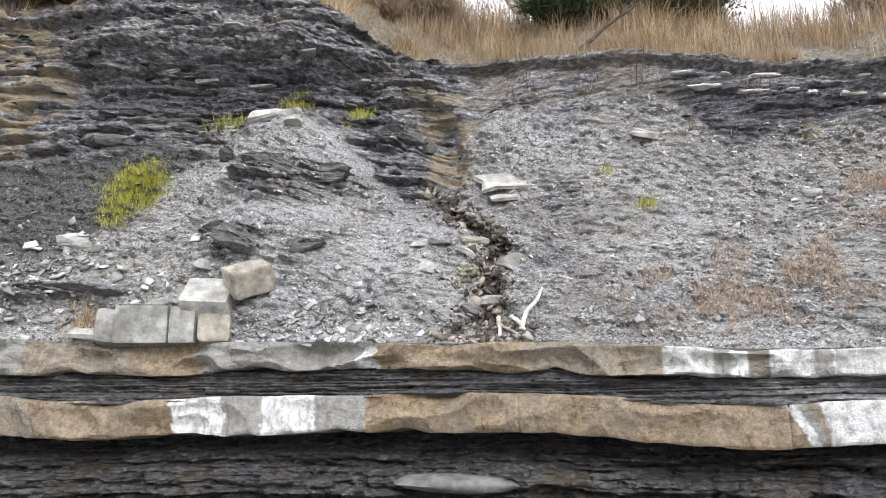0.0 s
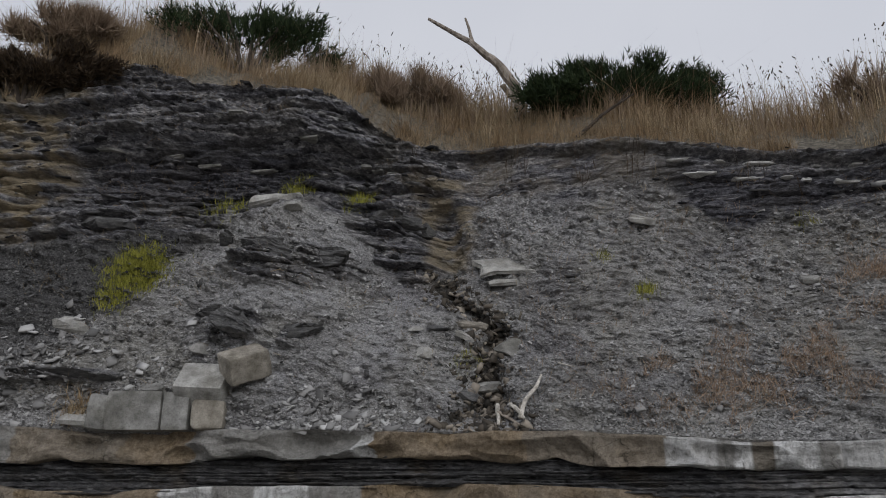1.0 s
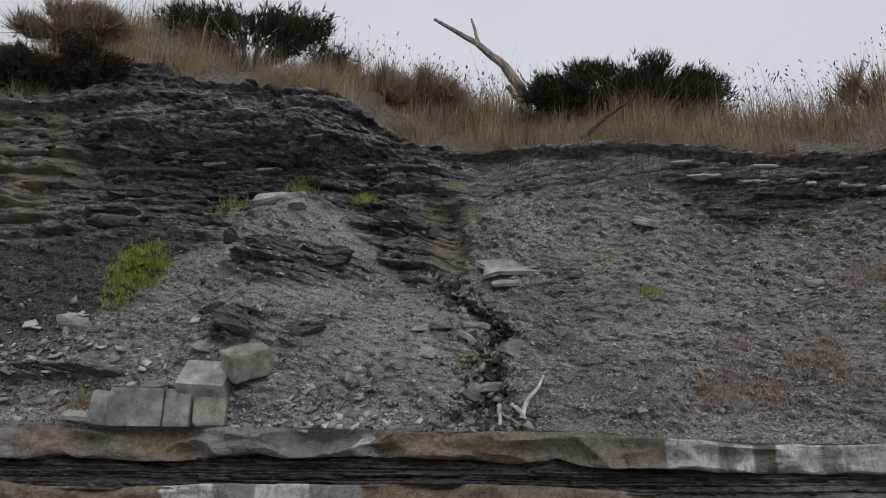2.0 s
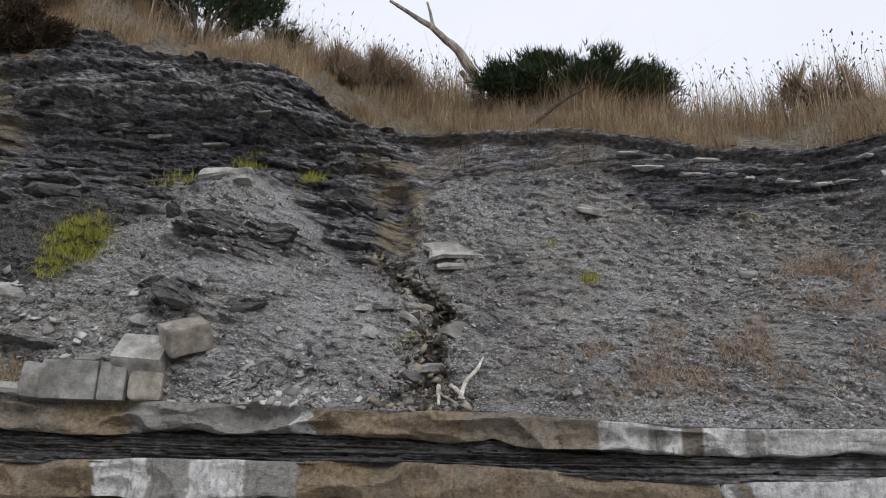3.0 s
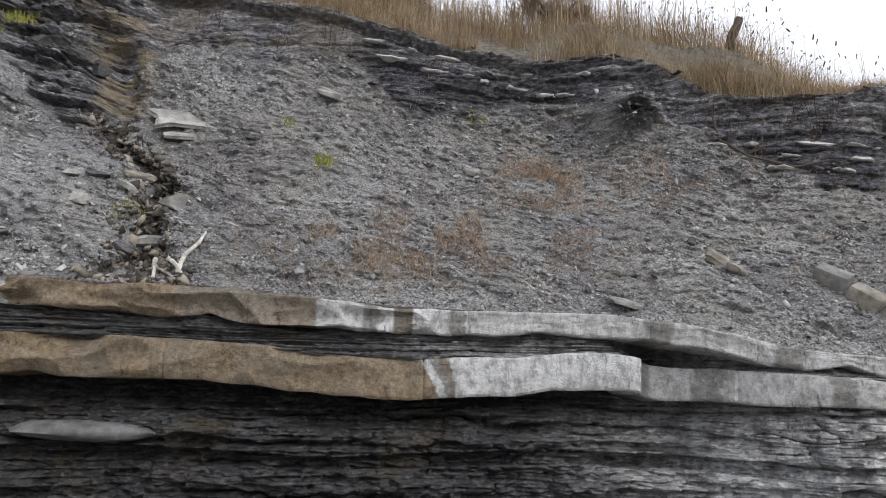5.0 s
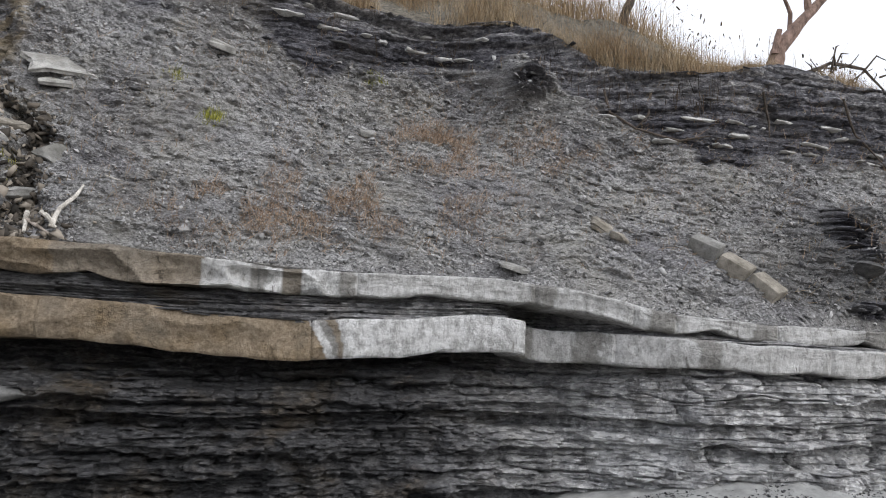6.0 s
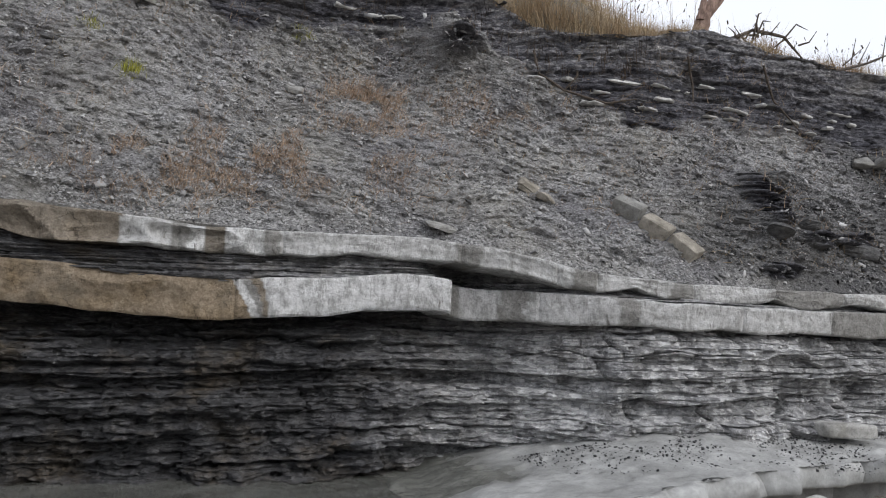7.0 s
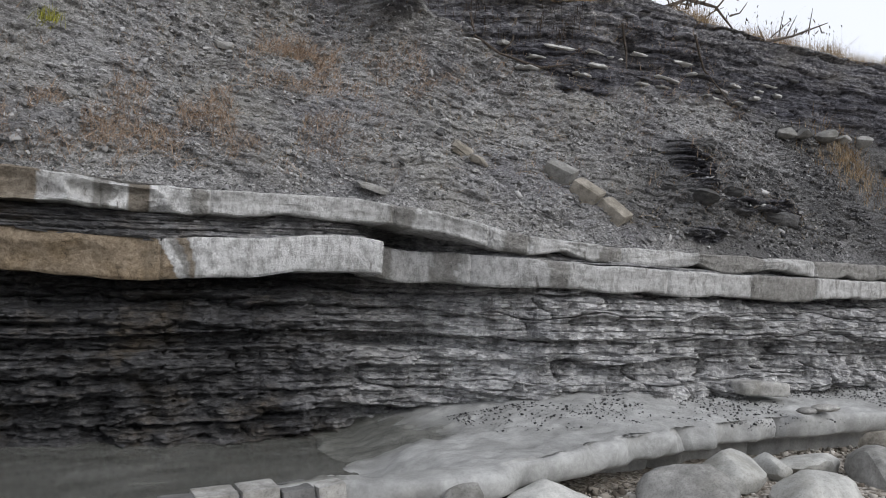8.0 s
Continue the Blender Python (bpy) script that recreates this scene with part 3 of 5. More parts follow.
def build_wall():
    """The bedded shale wall under the ledges."""
    u = np.concatenate([np.arange(-13, -7, 0.06), np.arange(-7, 13.5, 0.026), np.arange(13.5, 18, 0.06)])
    r = np.linspace(0, 1, 210)
    U, R = np.meshgrid(u, r)
    a, b = foot_z(U) - 0.15, low_2(U) + 0.06
    Z = a + (b - a) * R
    H = (Z - foot_z(U)) / (low_2(U) - foot_z(U))
    right = step(6.0, 7.6, U)
    hollow = (0.6 - 0.42 * right) * np.exp(-((1.0 - H) / (0.24 - 0.08 * right)) ** 2) + 0.16
    bays = 0.22 * fbm(U * 0.8, Z * 0.4, 3, 70)
    lines = np.floor(Z / 0.17 + 0.5 * vnoise(U * 0.35, Z * 0.3, 75) + 0.25 * vnoise(U * 1.5, Z, 76))
    ledges = 0.34 * (hash01(lines, lines * 0, 77) - 0.5)
    beds = 0.42 * (sheets(U, Z, 0.26, 1.6, 71) - 0.4) + 0.2 * (sheets(U, Z, 0.085, 0.28, 72) - 0.4) + 0.1 * (sheets(U, Z, 0.045, 0.14, 80) - 0.4) + 0.1 * (ridged(U * 2.2, Z * 5, 78) - 0.5) + 0.1 * fbm(U * 8, Z * 10, 3, 73) + 0.07 * fbm(U * 17, Z * 24, 2, 85)
    toe = -0.2 * np.exp(-(H / 0.25) ** 2)
    cracks = np.floor(U / 0.8 + 0.35 * vnoise(U * 0.5, Z * 1.2, 171))
    slots = 0.14 * (hash01(cracks, np.floor(Z / 0.55 + 0.4 * vnoise(U * 0.4, Z, 172)).astype(int), 173) - 0.5)
    blocks = 0.38 * (strata(U, Z, 0.24, 0.7, 181, 0.1) - 0.5) + 0.14 * (strata(U, Z, 0.09, 0.35, 184, 0.3) - 0.5) + 0.12 * fbm(U * 5, Z * 7, 4, 182) + 0.06 * (ridged(U * 1.8, Z * 3, 183) - 0.5)
    relief = beds * (1 - right) + blocks * right
    D = wall_front(U) + hollow - bays - ledges * (1 - 0.5 * right) - relief - slots + toe
    D = np.maximum(D, wall_front(U) - 0.3)
    crust = step(4.9, 7.3, U + 1.2 * fbm(U * 0.8, Z * 1.5, 3, 74)) * (0.55 + 0.45 * (1 - H)) + 0.9 * bump2(U, Z, 8.3, 0.5, 1.1, 0.7)
    # damp on the left, plus undercut shade put into the colour near the top
    damp_shade = (1 - step(3.5, 6.5, U + 1.0 * fbm(U, Z * 2, 3, 79))) * 0.75 + 0.25 * step(0.7, 1.0, H)
    return tagged(grid_object("cliff_wall", spot(U, D, Z), SHALE, {"crust": np.clip(crust, 0, 1), "damp_shade": np.clip(damp_shade, 0, 1)}, False), "dark bedded shale wall streaked with white lime", "rock face", kind="structure")


EDGE_X = [-16, 0, 2.4, 3.1, 3.9, 4.5, 5.5, 6.6, 8.5, 9.9, 10.9, 14, 22]
EDGE_Y = [5.3, 5.1, 4.85, 4.9, 4.65, 4.3, 4.12, 4.25, 4.25, 4.0, 3.75, 3.0, 1.4]


def edge_y(x): return knots(x, EDGE_X, EDGE_Y) + 0.1 * fbm(np.asarray(x) * 1.6, np.asarray(x) * 0, 3, 90)


def platform_z(x, s):
    """Height of the rock platform: s is 0 at its sea edge and 1 at the cliff; a basin holds the pool."""
    rim = knots(x, [-16, 2.0, 3.5, 4.3, 5.5, 8, 20], [-0.3, -0.26, -0.2, -0.16, -0.1, -0.08, -0.08])
    y = edge_y(x) + (knots(x, LINE_X, LINE_Y) + 0.3 - edge_y(x)) * s
    q = x - 0.38 * y - 2.42 + 0.12 * fbm(x * 2, y * 2, 3, 91)
    basin = (1 - step(-0.12, 0.05, q)) * step(0.07, 0.17, s)
    base = rim + (foot_z(x) - rim) * np.clip(s, 0, 1) ** 0.8
    base = base + (np.minimum(base, -0.475) - base) * (1 - step(0.0, 0.9, q)) * step(0.07, 0.25, s)
    return base * (1 - basin) - 0.6 * basin


def build_platform():
    x = np.concatenate([np.arange(-16, 1, 0.12), np.arange(1, 14, 0.035), np.arange(14, 22, 0.12)])
    prof = [(0.24, -0.62), (0.22, -0.3), (0.12, -0.28), (0.03, -0.25), (0.004, -0.2), (0.0, -0.1), (0.005, -0.045), (0.014, -0.015), (0.03, -0.003)]
    s = np.concatenate([[q[0] for q in prof], np.linspace(0.04, 1.12, 90)])
    drop = np.concatenate([[q[1] for q in prof], np.zeros(90)])
    X, S = np.meshgrid(x, s)
    DR = np.repeat(drop[:, None], len(x), 1)
    joint = np.exp(-((((X * 0.83 + 0.3 * vnoise(X, X * 0, 95)) % 1.0) - 0.5) / 0.03) ** 2) * (hash01(np.floor(X * 0.83), 0 * X.astype(int), 4) > 0.35)
    face = (DR < 0) * 1.0
    near, far = edge_y(X), knots(X, LINE_X, LINE_Y) + 0.3
    Y = near + (far - near) * S + face * (0.09 * fbm(X * 3, DR * 5, 3, 96) + 0.07 * (0.5 - ridged(X * 1.3, DR * 2, 99)) + 0.12 * joint)
    Z = platform_z(X, S) + DR + (1 - face) * (0.05 * fbm(X * 1.2, Y * 1.5, 4, 97) + 0.03 * fbm(X * 7, Y * 7, 3, 98)) - 0.04 * joint * np.exp(-(S / 0.04) ** 2)
    return tagged(grid_object("rock_platform", np.stack([X, Y, Z], -1), PLATFORM, {"wet": np.clip(step(6.0, 6.3, Y + 0.25 * fbm(X * 2, Y * 3, 3, 92)) * (1 - step(5.9, 6.5, X + 0.3 * fbm(X * 2, Y * 5, 3, 93))) * 0.9 + 0.9 * (1 - step(-0.3, -0.1, X - 0.38 * Y - 2.42 + 0.3 * fbm(X * 2, Y * 2, 3, 91))) * (S > 0.02), 0, 1)}), "pale grey wave-worn limestone platform at the cliff foot", "rock platform", kind="structure")


def build_pool():
    x = np.arange(-16, 6.0, 0.1)
    s = np.linspace(0, 1, 12)
    X, S = np.meshgrid(x, s)
    near, far = edge_y(X) + 0.1, knots(X, LINE_X, LINE_Y) + 0.3
    P = np.stack([X, near + (far - near) * S, 0 * X - 0.49], -1)
    return tagged(grid_object("tide_pool", P, WATER), "shallow still grey water lying on the platform", "water", kind="structure")


def build_beach():
    """The shingle before the platform, one sheet out to the horizon."""
    a = np.concatenate([-np.geomspace(900, 24, 14), np.arange(-20, 26, 0.2), np.geomspace(30, 900, 14)])
    b = np.concatenate([-np.geomspace(900, 6, 16), np.arange(-4, 6.2, 0.2), [8, 12, 30, 200, 900]])
    X, Y = np.meshgrid(a, b)
    Z = -0.55 + 0.05 * fbm(X, Y, 3, 101) - 0.04 * np.clip(2 - Y, 0, 40)
    return tagged(grid_object("beach", np.stack([X, Y, Z], -1), SHINGLE), "mixed shingle and pebbles of the beach", "beach", kind="structure")


def make_platform():
    s = Stuff("wave_worn_platform_rock", 0.55, 0.4)
    col = s.ramp(s.noise(2.4, 8, 0.75), (0.3, (0.2, 0.2, 0.192)), (0.5, (0.33, 0.33, 0.317)), (0.7, (0.5, 0.5, 0.485)))
    col = s.mix(s.ramp(s.noise(26, 6, 0.8), (0.46, (0, 0, 0)), (0.68, (0.32, 0.32, 0.32))), col, (0.14, 0.14, 0.13))
    col = s.mix(s.attr("wet"), col, s.mix(1.0, col, (0.42, 0.42, 0.385), "MULTIPLY"))
    dry = s.ramp(s.noise(1.1, 3), (0.4, (0.4, 0.4, 0.4)), (0.6, (0.75, 0.75, 0.75)))
    return s.done(col, s.noise(9, 8, 0.8), 0.6, 0.025, s.mix(s.attr("wet"), dry, (0.12, 0.12, 0.12)))


def make_water():
    s = Stuff("still_water", 0.06, 0.5)
    return s.done(s.ramp(s.noise(1.2, 3, 0.5, (1, 3, 1)), (0.3, (0.075, 0.075, 0.066)), (0.7, (0.15, 0.15, 0.136))), s.noise(5, 2, 0.5, (1, 3, 1)), 0.06, 0.01)


def make_shingle():
    s = Stuff("beach_shingle", 0.8, 0.3)
    col = s.ramp(s.cells(24), (0.1, (0.1, 0.085, 0.07)), (0.5, (0.25, 0.22, 0.18)), (0.9, (0.45, 0.42, 0.38)))
    return s.done(col, s.cells(24, out="Distance"), 0.8, 0.03)


PLATFORM, WATER, SHINGLE = make_platform(), make_water(), make_shingle()
TURF = make_plain("soil_and_roots", (0.035, 0.032, 0.027), (0.2, 0.18, 0.145), 16, 0.95, 1.0)
build_slope()
build_top()
CUTS_1 = [-13, -8.2, -4.3, -0.9, 1.75, 3.1, 4.2, 6.05, 6.95, 7.35, 8.4, 9.5, 10.6, 11.6, 13, 18]
BANDS_1 = [-13, -5.5, -4.1, -3.2, -3.0, -2.8, -1.1, -0.88, 1.0, 1.8, 2.5, 3.02, 3.2, 3.38, 3.6, 4.0, 4.18, 5.4, 6.0, 6.25, 7.1, 7.35, 8.1, 8.4, 9.5, 10.6, 11.6, 18]
build_bed("upper ledge of jointed limestone, tan in places and crusted white", CUTS_1, BANDS_1, "gbtgggwtbbpgwbwgppgpgpgpgpg", top_1, low_1, front_1, 0.7, 1000)
CUTS_2 = [-13, -8, -5.2, -2.75, 0.9, 3.72, 5.95, 6.85, 8.9, 10.2, 11.4, 13, 18]
BANDS_2 = [-13, -8, -5.2, -3.45, -2.8, -2.3, -1.6, -0.95, 0.7, 2.0, 3.72, 3.82, 3.92, 4.02, 5.95, 6.1, 6.5, 6.75, 7.5, 7.7, 8.9, 10.2, 11.4, 18]
build_bed("lower thicker ledge of limestone, ochre-brown and white with lime", CUTS_2, BANDS_2, "gbtwgwgtttwgbwgpgpgppgp", top_2, low_2, front_2, 0.95, 2000)
build_leak_backing()
build_gap()
build_wall()
build_platform()
build_pool()
build_beach()


# ---------------------------------------------------------------- loose things: helpers
def on_slope(u, z, lift=0.0):
    """The places on the slope's surface at u and z."""
    out = slope_out(u, z)[0]
    return spot(u, slope_d(u, z) - out - lift, z)


def rock_bm(size, seed, cuts=7, sub=3, worn=0.0, tight=0.62):
    """An angular stone: a ball cut by planes; worn makes it round."""
    rng = random.Random(seed)
    bm = bmesh.new()
    bmesh.ops.create_icosphere(bm, subdivisions=sub, radius=1.0)
    planes = []
    for k in range(cuts):
        n = Vector((rng.uniform(-1, 1), rng.uniform(-1, 1), rng.uniform(-1, 1))).normalized()
        planes.append((n, tight + rng.uniform(-0.12, 0.22)))
    for v in bm.verts:
        for n, h in planes:
            over = v.co.dot(n) - h
            if over > 0:
                v.co -= n * over * (1 - worn)
        w = noise.fractal(v.co * 2.3 + Vector((seed * 1.7, 0, 0)), 0.7, 2.2, 4)
        v.co *= 1 + (0.05 + 0.06 * worn) * w
        v.co = Vector((v.co.x * size[0], v.co.y * size[1], v.co.z * size[2]))
    return bm


def rock(name, label, place, size, turn, seed, material, cuts=7, worn=0.0, group="", category="rock", tight=0.62, sharp=28):
    bm = rock_bm(size, seed, cuts + 3, 3, worn, tight - (0.08 if worn == 0 else 0)) if worn > 0 or size[2] > 0.35 * size[0] else slab_bm(size, seed)
    me = bpy.data.meshes.new(name)
    bm.to_mesh(me)
    bm.free()
    me.materials.append(material)
    if worn > 0 or size[2] > 0.35 * size[0]:
        me.shade_smooth()
        me.set_sharp_from_angle(angle=radians(60 if worn > 0.5 else sharp))
    ob = new(name, me)
    ob.matrix_world = pose(*place, *turn)
    return tagged(ob, label, category, group)


def crag(label, u, z, w, h, tilt, seed):
    """An outcrop of dark shale with broken, tilted sheets."""
    bm = rock_bm((1.0, 1.0, 1.0), seed, 10, 5, 0.0, 0.55)
    for v in bm.verts:
        q = v.co.copy()
        zz = (q.z + 0.25 * q.x) * h + 0.012 * noise.noise(q * 5)
        sheet = math.floor(zz / 0.042)
        grow = 0.42 * (hash01(sheet, int(3 + 2.2 * q.x + 0.5 * sheet), seed) - 0.5) + 0.2 * noise.fractal(q * 2.2 + Vector((seed, 0, 0)), 0.8, 2.1, 4)
        v.co = Vector((q.x * w * (1 + 0.5 * grow), q.y * 0.26 * (1 + grow), q.z * h * (1 + 0.12 * grow)))
    me = bpy.data.meshes.new("shale_crag")
    bm.to_mesh(me)
    bm.free()
    me.materials.append(DARK_ROCK)
    ob = new("shale_crag", me)
    c = on_slope(np.array([u]), np.array([z]), -0.1)[0]
    ob.matrix_world = pose(*c, -18, tilt, 0)
    return tagged(ob, label, "rock", "dark crags in the debris")


def slab_bm(size, seed):
    """A broken slab or angular stone: an uneven outline with chipped rims."""
    rng = random.Random(seed)
    n = rng.randint(6, 9)
    outline = []
    for k in range(n):
        a = 6.2832 * (k + rng.uniform(-0.32, 0.32)) / n
        r = rng.uniform(0.55, 1.1)
        outline.append((max(-0.92, min(0.92, 1.25 * math.cos(a))) * r, max(-0.9, min(0.9, 1.25 * math.sin(a))) * r))
    bm = bmesh.new()
    rings = []
    for z, s, j in ((-1, 0.7, 0.12), (-0.6, 0.93, 0.08), (0.1, 1.0, 0.07), (0.6, 0.9, 0.1), (1, 0.62, 0.16)):
        rings.append([bm.verts.new(((x * s + rng.uniform(-j, j)) * size[0], (y * s + rng.uniform(-j, j)) * size[1], (z + 0.35 * x * rng.uniform(-0.6, 1) + rng.uniform(-0.3, 0.3)) * size[2])) for x, y in outline])
    for r0, r1 in zip(rings[:-1], rings[1:]):
        for k in range(n):
            bm.faces.new((r0[k], r0[(k + 1) % n], r1[(k + 1) % n], r1[k]))
    for ring, s in ((rings[0][::-1], -1), (rings[-1], 1)):
        mid = bm.verts.new((rng.uniform(-0.2, 0.2) * size[0], rng.uniform(-0.2, 0.2) * size[1], s * (1.08 + rng.uniform(-0.1, 0.1)) * size[2]))
        for k in range(n):
            bm.faces.new((ring[k], ring[(k + 1) % n], mid))
    return bm


def block_bm(w, d, h, seed, wear=0.02):
    """A squared stone with broken edges, origin at the middle of its foot."""
    bm = bmesh.new()
    bmesh.ops.create_cube(bm, size=1.0, matrix=Matrix.Diagonal((w, d, h, 1)) @ Matrix.Translation((0, 0, 0.5)))
    bmesh.ops.subdivide_edges(bm, edges=bm.edges[:], cuts=9, use_grid_fill=True)
    p = max(4.5, min(26, 0.42 / wear))
    mid = Vector((0, 0, h / 2))
    for v in bm.verts:
        q = Vector((2 * v.co.x / w, 2 * v.co.y / d, 2 * v.co.z / h - 1))
        r = (abs(q.x) ** p + abs(q.y) ** p + abs(q.z) ** p) ** (1 / p)
        n = noise.fractal(v.co * 3.5 + Vector((seed * 3.1, seed, 0)), 0.8, 2.1, 5)
        facet = abs(noise.noise(v.co * 2.2 + Vector((seed, 5, 0))))
        v.co = mid + (v.co - mid) / r * (1 - wear * (0.7 * n + 1.6 * facet))
    return bm


def block(name, label, place, size, turn, seed, material, wear=0.02, group=""):
    bm = block_bm(*size, seed, wear)
    me = bpy.data.meshes.new(name)
    bm.to_mesh(me)
    bm.free()
    me.materials.append(material)
    me.shade_smooth()
    me.set_sharp_from_angle(angle=radians(30))
    ob = new(name, me)
    ob.matrix_world = pose(*place, *turn)
    return tagged(ob, label, "stone block", group)


def tube_bm(bm, points, radii, sides=7, seed=0):
    """A crooked tapering stem through points."""
    pts = [Vector(p) for p in points]
    fine, rad = [], []
    for i in range(len(pts) - 1):
        for k in range(4):
            s = k / 4
            wob = Vector((noise.noise(Vector((i + s, seed, 1))), noise.noise(Vector((i + s, seed, 5))), noise.noise(Vector((i + s, seed, 9)))))
            r = radii[i] + (radii[i + 1] - radii[i]) * s
            fine.append(pts[i].lerp(pts[i + 1], s) + wob * r * 0.6)
            rad.append(r)
    fine.append(pts[-1])
    rad.append(radii[-1])
    rings, a = [], None
    for i, p in enumerate(fine):
        t = (fine[min(i + 1, len(fine) - 1)] - fine[max(i - 1, 0)]).normalized()
        a = t.orthogonal().normalized() if a is None else (a - t * a.dot(t)).normalized()
        b = t.cross(a)
        rings.append([bm.verts.new(p + (a * math.cos(6.2832 * k / sides) + b * math.sin(6.2832 * k / sides)) * rad[i] * (0.9 + 0.2 * hash01(i, k, seed))) for k in range(sides)])
    for r0, r1 in zip(rings[:-1], rings[1:]):
        for k in range(sides):
            bm.faces.new((r0[k], r0[(k + 1) % sides], r1[(k + 1) % sides], r1[k]))
    bm.faces.new(rings[0][::-1])
    bm.faces.new(rings[-1])
    return bm


def many(name, verts, faces, places, frames, material, label, category):
    """Countless alike small pieces as one thing."""
    n, k = len(places), len(verts[0])
    co = np.einsum("nij,nkj->nki", frames, verts) + places[:, None, :]
    f = [tuple(q) for q in faces]
    me = bpy.data.meshes.new(name)
    me.vertices.add(n * k)
    me.vertices.foreach_set("co", co.reshape(-1).astype(np.float32))
    size = np.array([len(q) for q in f])
    flat = np.concatenate([np.array(q) for q in f])
    loops = (flat[None, :] + (np.arange(n) * k)[:, None]).reshape(-1)
    me.loops.add(len(loops))
    me.loops.foreach_set("vertex_index", loops.astype(np.int32))
    starts = np.concatenate([[0], np.cumsum(size)[:-1]])
    me.polygons.add(n * len(f))
    me.polygons.foreach_set("loop_start", (starts[None, :] + (np.arange(n) * len(flat))[:, None]).reshape(-1).astype(np.int32))
    me.update(calc_edges=True)
    me.validate()
    me.materials.append(material)
    return tagged(new(name, me), label, category, kind="stuff")


def turns(rng, n, tilt, spin=None):
    """Random frames: a turn about z, then a tilt."""
    a, b, c = rng.uniform(0, 6.283, n) if spin is None else rng.normal(-0.35, spin, n), rng.normal(0, tilt, n), rng.normal(0, tilt, n)
    ca, sa, cb, sb, cc, sc = np.cos(a), np.sin(a), np.cos(b), np.sin(b), np.cos(c), np.sin(c)
    o, z = np.ones(n), np.zeros(n)
    rz = np.stack([ca, -sa, z, sa, ca, z, z, z, o], -1).reshape(n, 3, 3)
    rx = np.stack([o, z, z, z, cb, -sb, z, sb, cb], -1).reshape(n, 3, 3)
    ry = np.stack([cc, z, sc, z, o, z, -sc, z, cc], -1).reshape(n, 3, 3)
    return rx @ ry @ rz


BOX_F = [(0, 3, 2, 1), (4, 5, 6, 7), (0, 1, 5, 4), (1, 2, 6, 5), (2, 3, 7, 6), (3, 0, 4, 7)]
BOX_V = np.array([(-1, -1, -1), (1, -1, -1), (1, 1, -1), (-1, 1, -1), (-1, -1, 1), (1, -1, 1), (1, 1, 1), (-1, 1, 1)], float) / 2


def chips(rng, n, lo, hi, flat):
    """Irregular flakes, as corner arrays."""
    size = lo * (hi / lo) ** (rng.uniform(0, 1, n) ** 2.2)
    dims = np.stack([size, size * rng.uniform(0.5, 0.95, n), size * flat * rng.uniform(0.5, 1.5, n)], -1)
    return (BOX_V[None] + rng.uniform(-0.22, 0.22, (n, 8, 3))) * dims[:, None, :]


def lie(rng, n, steep, tilt, spin=None):
    """Frames for flakes lying on the slope, which falls towards the sea."""
    a = np.radians(steep)
    back = np.array([[1, 0, 0], [0, np.cos(a), -np.sin(a)], [0, np.sin(a), np.cos(a)]])
    return back[None] @ turns(rng, n, tilt, spin)


def blades(rng, n, h_lo, h_hi, width, lean):
    """Bent grass blades, five corners each."""
    h = rng.uniform(h_lo, h_hi, n)
    w = width * rng.uniform(0.6, 1.3, n)
    a, b = rng.uniform(0, 6.283, n), rng.uniform(0, 6.283, n)
    side = np.stack([np.cos(a), np.sin(a), 0 * a], -1)
    bend = np.stack([np.cos(b), np.sin(b), 0 * b], -1) * (np.abs(rng.normal(0, lean, n)) * h)[:, None]
    up = np.array([0, 0, 1.0])
    base, mid, tip = 0 * bend, bend * 0.3 + up * (h * 0.55)[:, None], bend + up * (h * (1 - 0.15 * rng.uniform(0, 1, n)))[:, None]
    s = side * (w / 2)[:, None]
    return np.stack([base - s, base + s, mid + s * 0.7, mid - s * 0.7, tip], 1)


BLADE_F = [(0, 1, 2, 3), (3, 2, 4)]


def same(n):
    return np.repeat(np.eye(3)[None], n, 0)


def make_leafy(name, lo, hi, rough=0.8, russet=False):
    s = Stuff(name, rough, 0.2)
    col = s.ramp(s.island(), (0.0, lo), (1.0, hi))
    if russet:
        col = s.mix(s.ramp(s.noise(0.9, 4, 0.7), (0.46, (0, 0, 0)), (0.6, (0.75, 0.75, 0.75))), col, s.ramp(s.island(), (0.0, (0.1, 0.06, 0.03)), (1.0, (0.36, 0.23, 0.12))))
    return s.done(s.mix(s.ramp(s.noise(1.3, 3), (0.35, (0.25, 0.25, 0.25)), (0.7, (0.0, 0.0, 0.0))), col, tuple(0.55 * c for c in lo)))


def make_chips(name, lo, mid, hi):
    s = Stuff(name, 0.88, 0.25)
    return s.done(s.ramp(s.island(), (0.05, lo), (0.6, mid), (0.97, hi)), s.noise(60, 3), 0.4, 0.01)


DRY = make_leafy("dry_grass", (0.17, 0.115, 0.06), (0.56, 0.45, 0.3), russet=True)
RUSSET = make_leafy("withered_weed", (0.17, 0.12, 0.085), (0.36, 0.275, 0.2))
WEED = make_leafy("pale_withered_weed", (0.24, 0.165, 0.115), (0.52, 0.39, 0.28))
GREEN = make_leafy("fresh_grass", (0.15, 0.16, 0.025), (0.4, 0.38, 0.08))
GORSE = make_leafy("gorse_green", (0.012, 0.022, 0.01), (0.05, 0.075, 0.028))
SCRUB = make_leafy("dark_bramble", (0.02, 0.015, 0.012), (0.11, 0.075, 0.045))
BARK = make_plain("weathered_dead_wood", (0.1, 0.08, 0.065), (0.33, 0.29, 0.25), 14, 0.85, 0.8, (1, 1, 0.3))
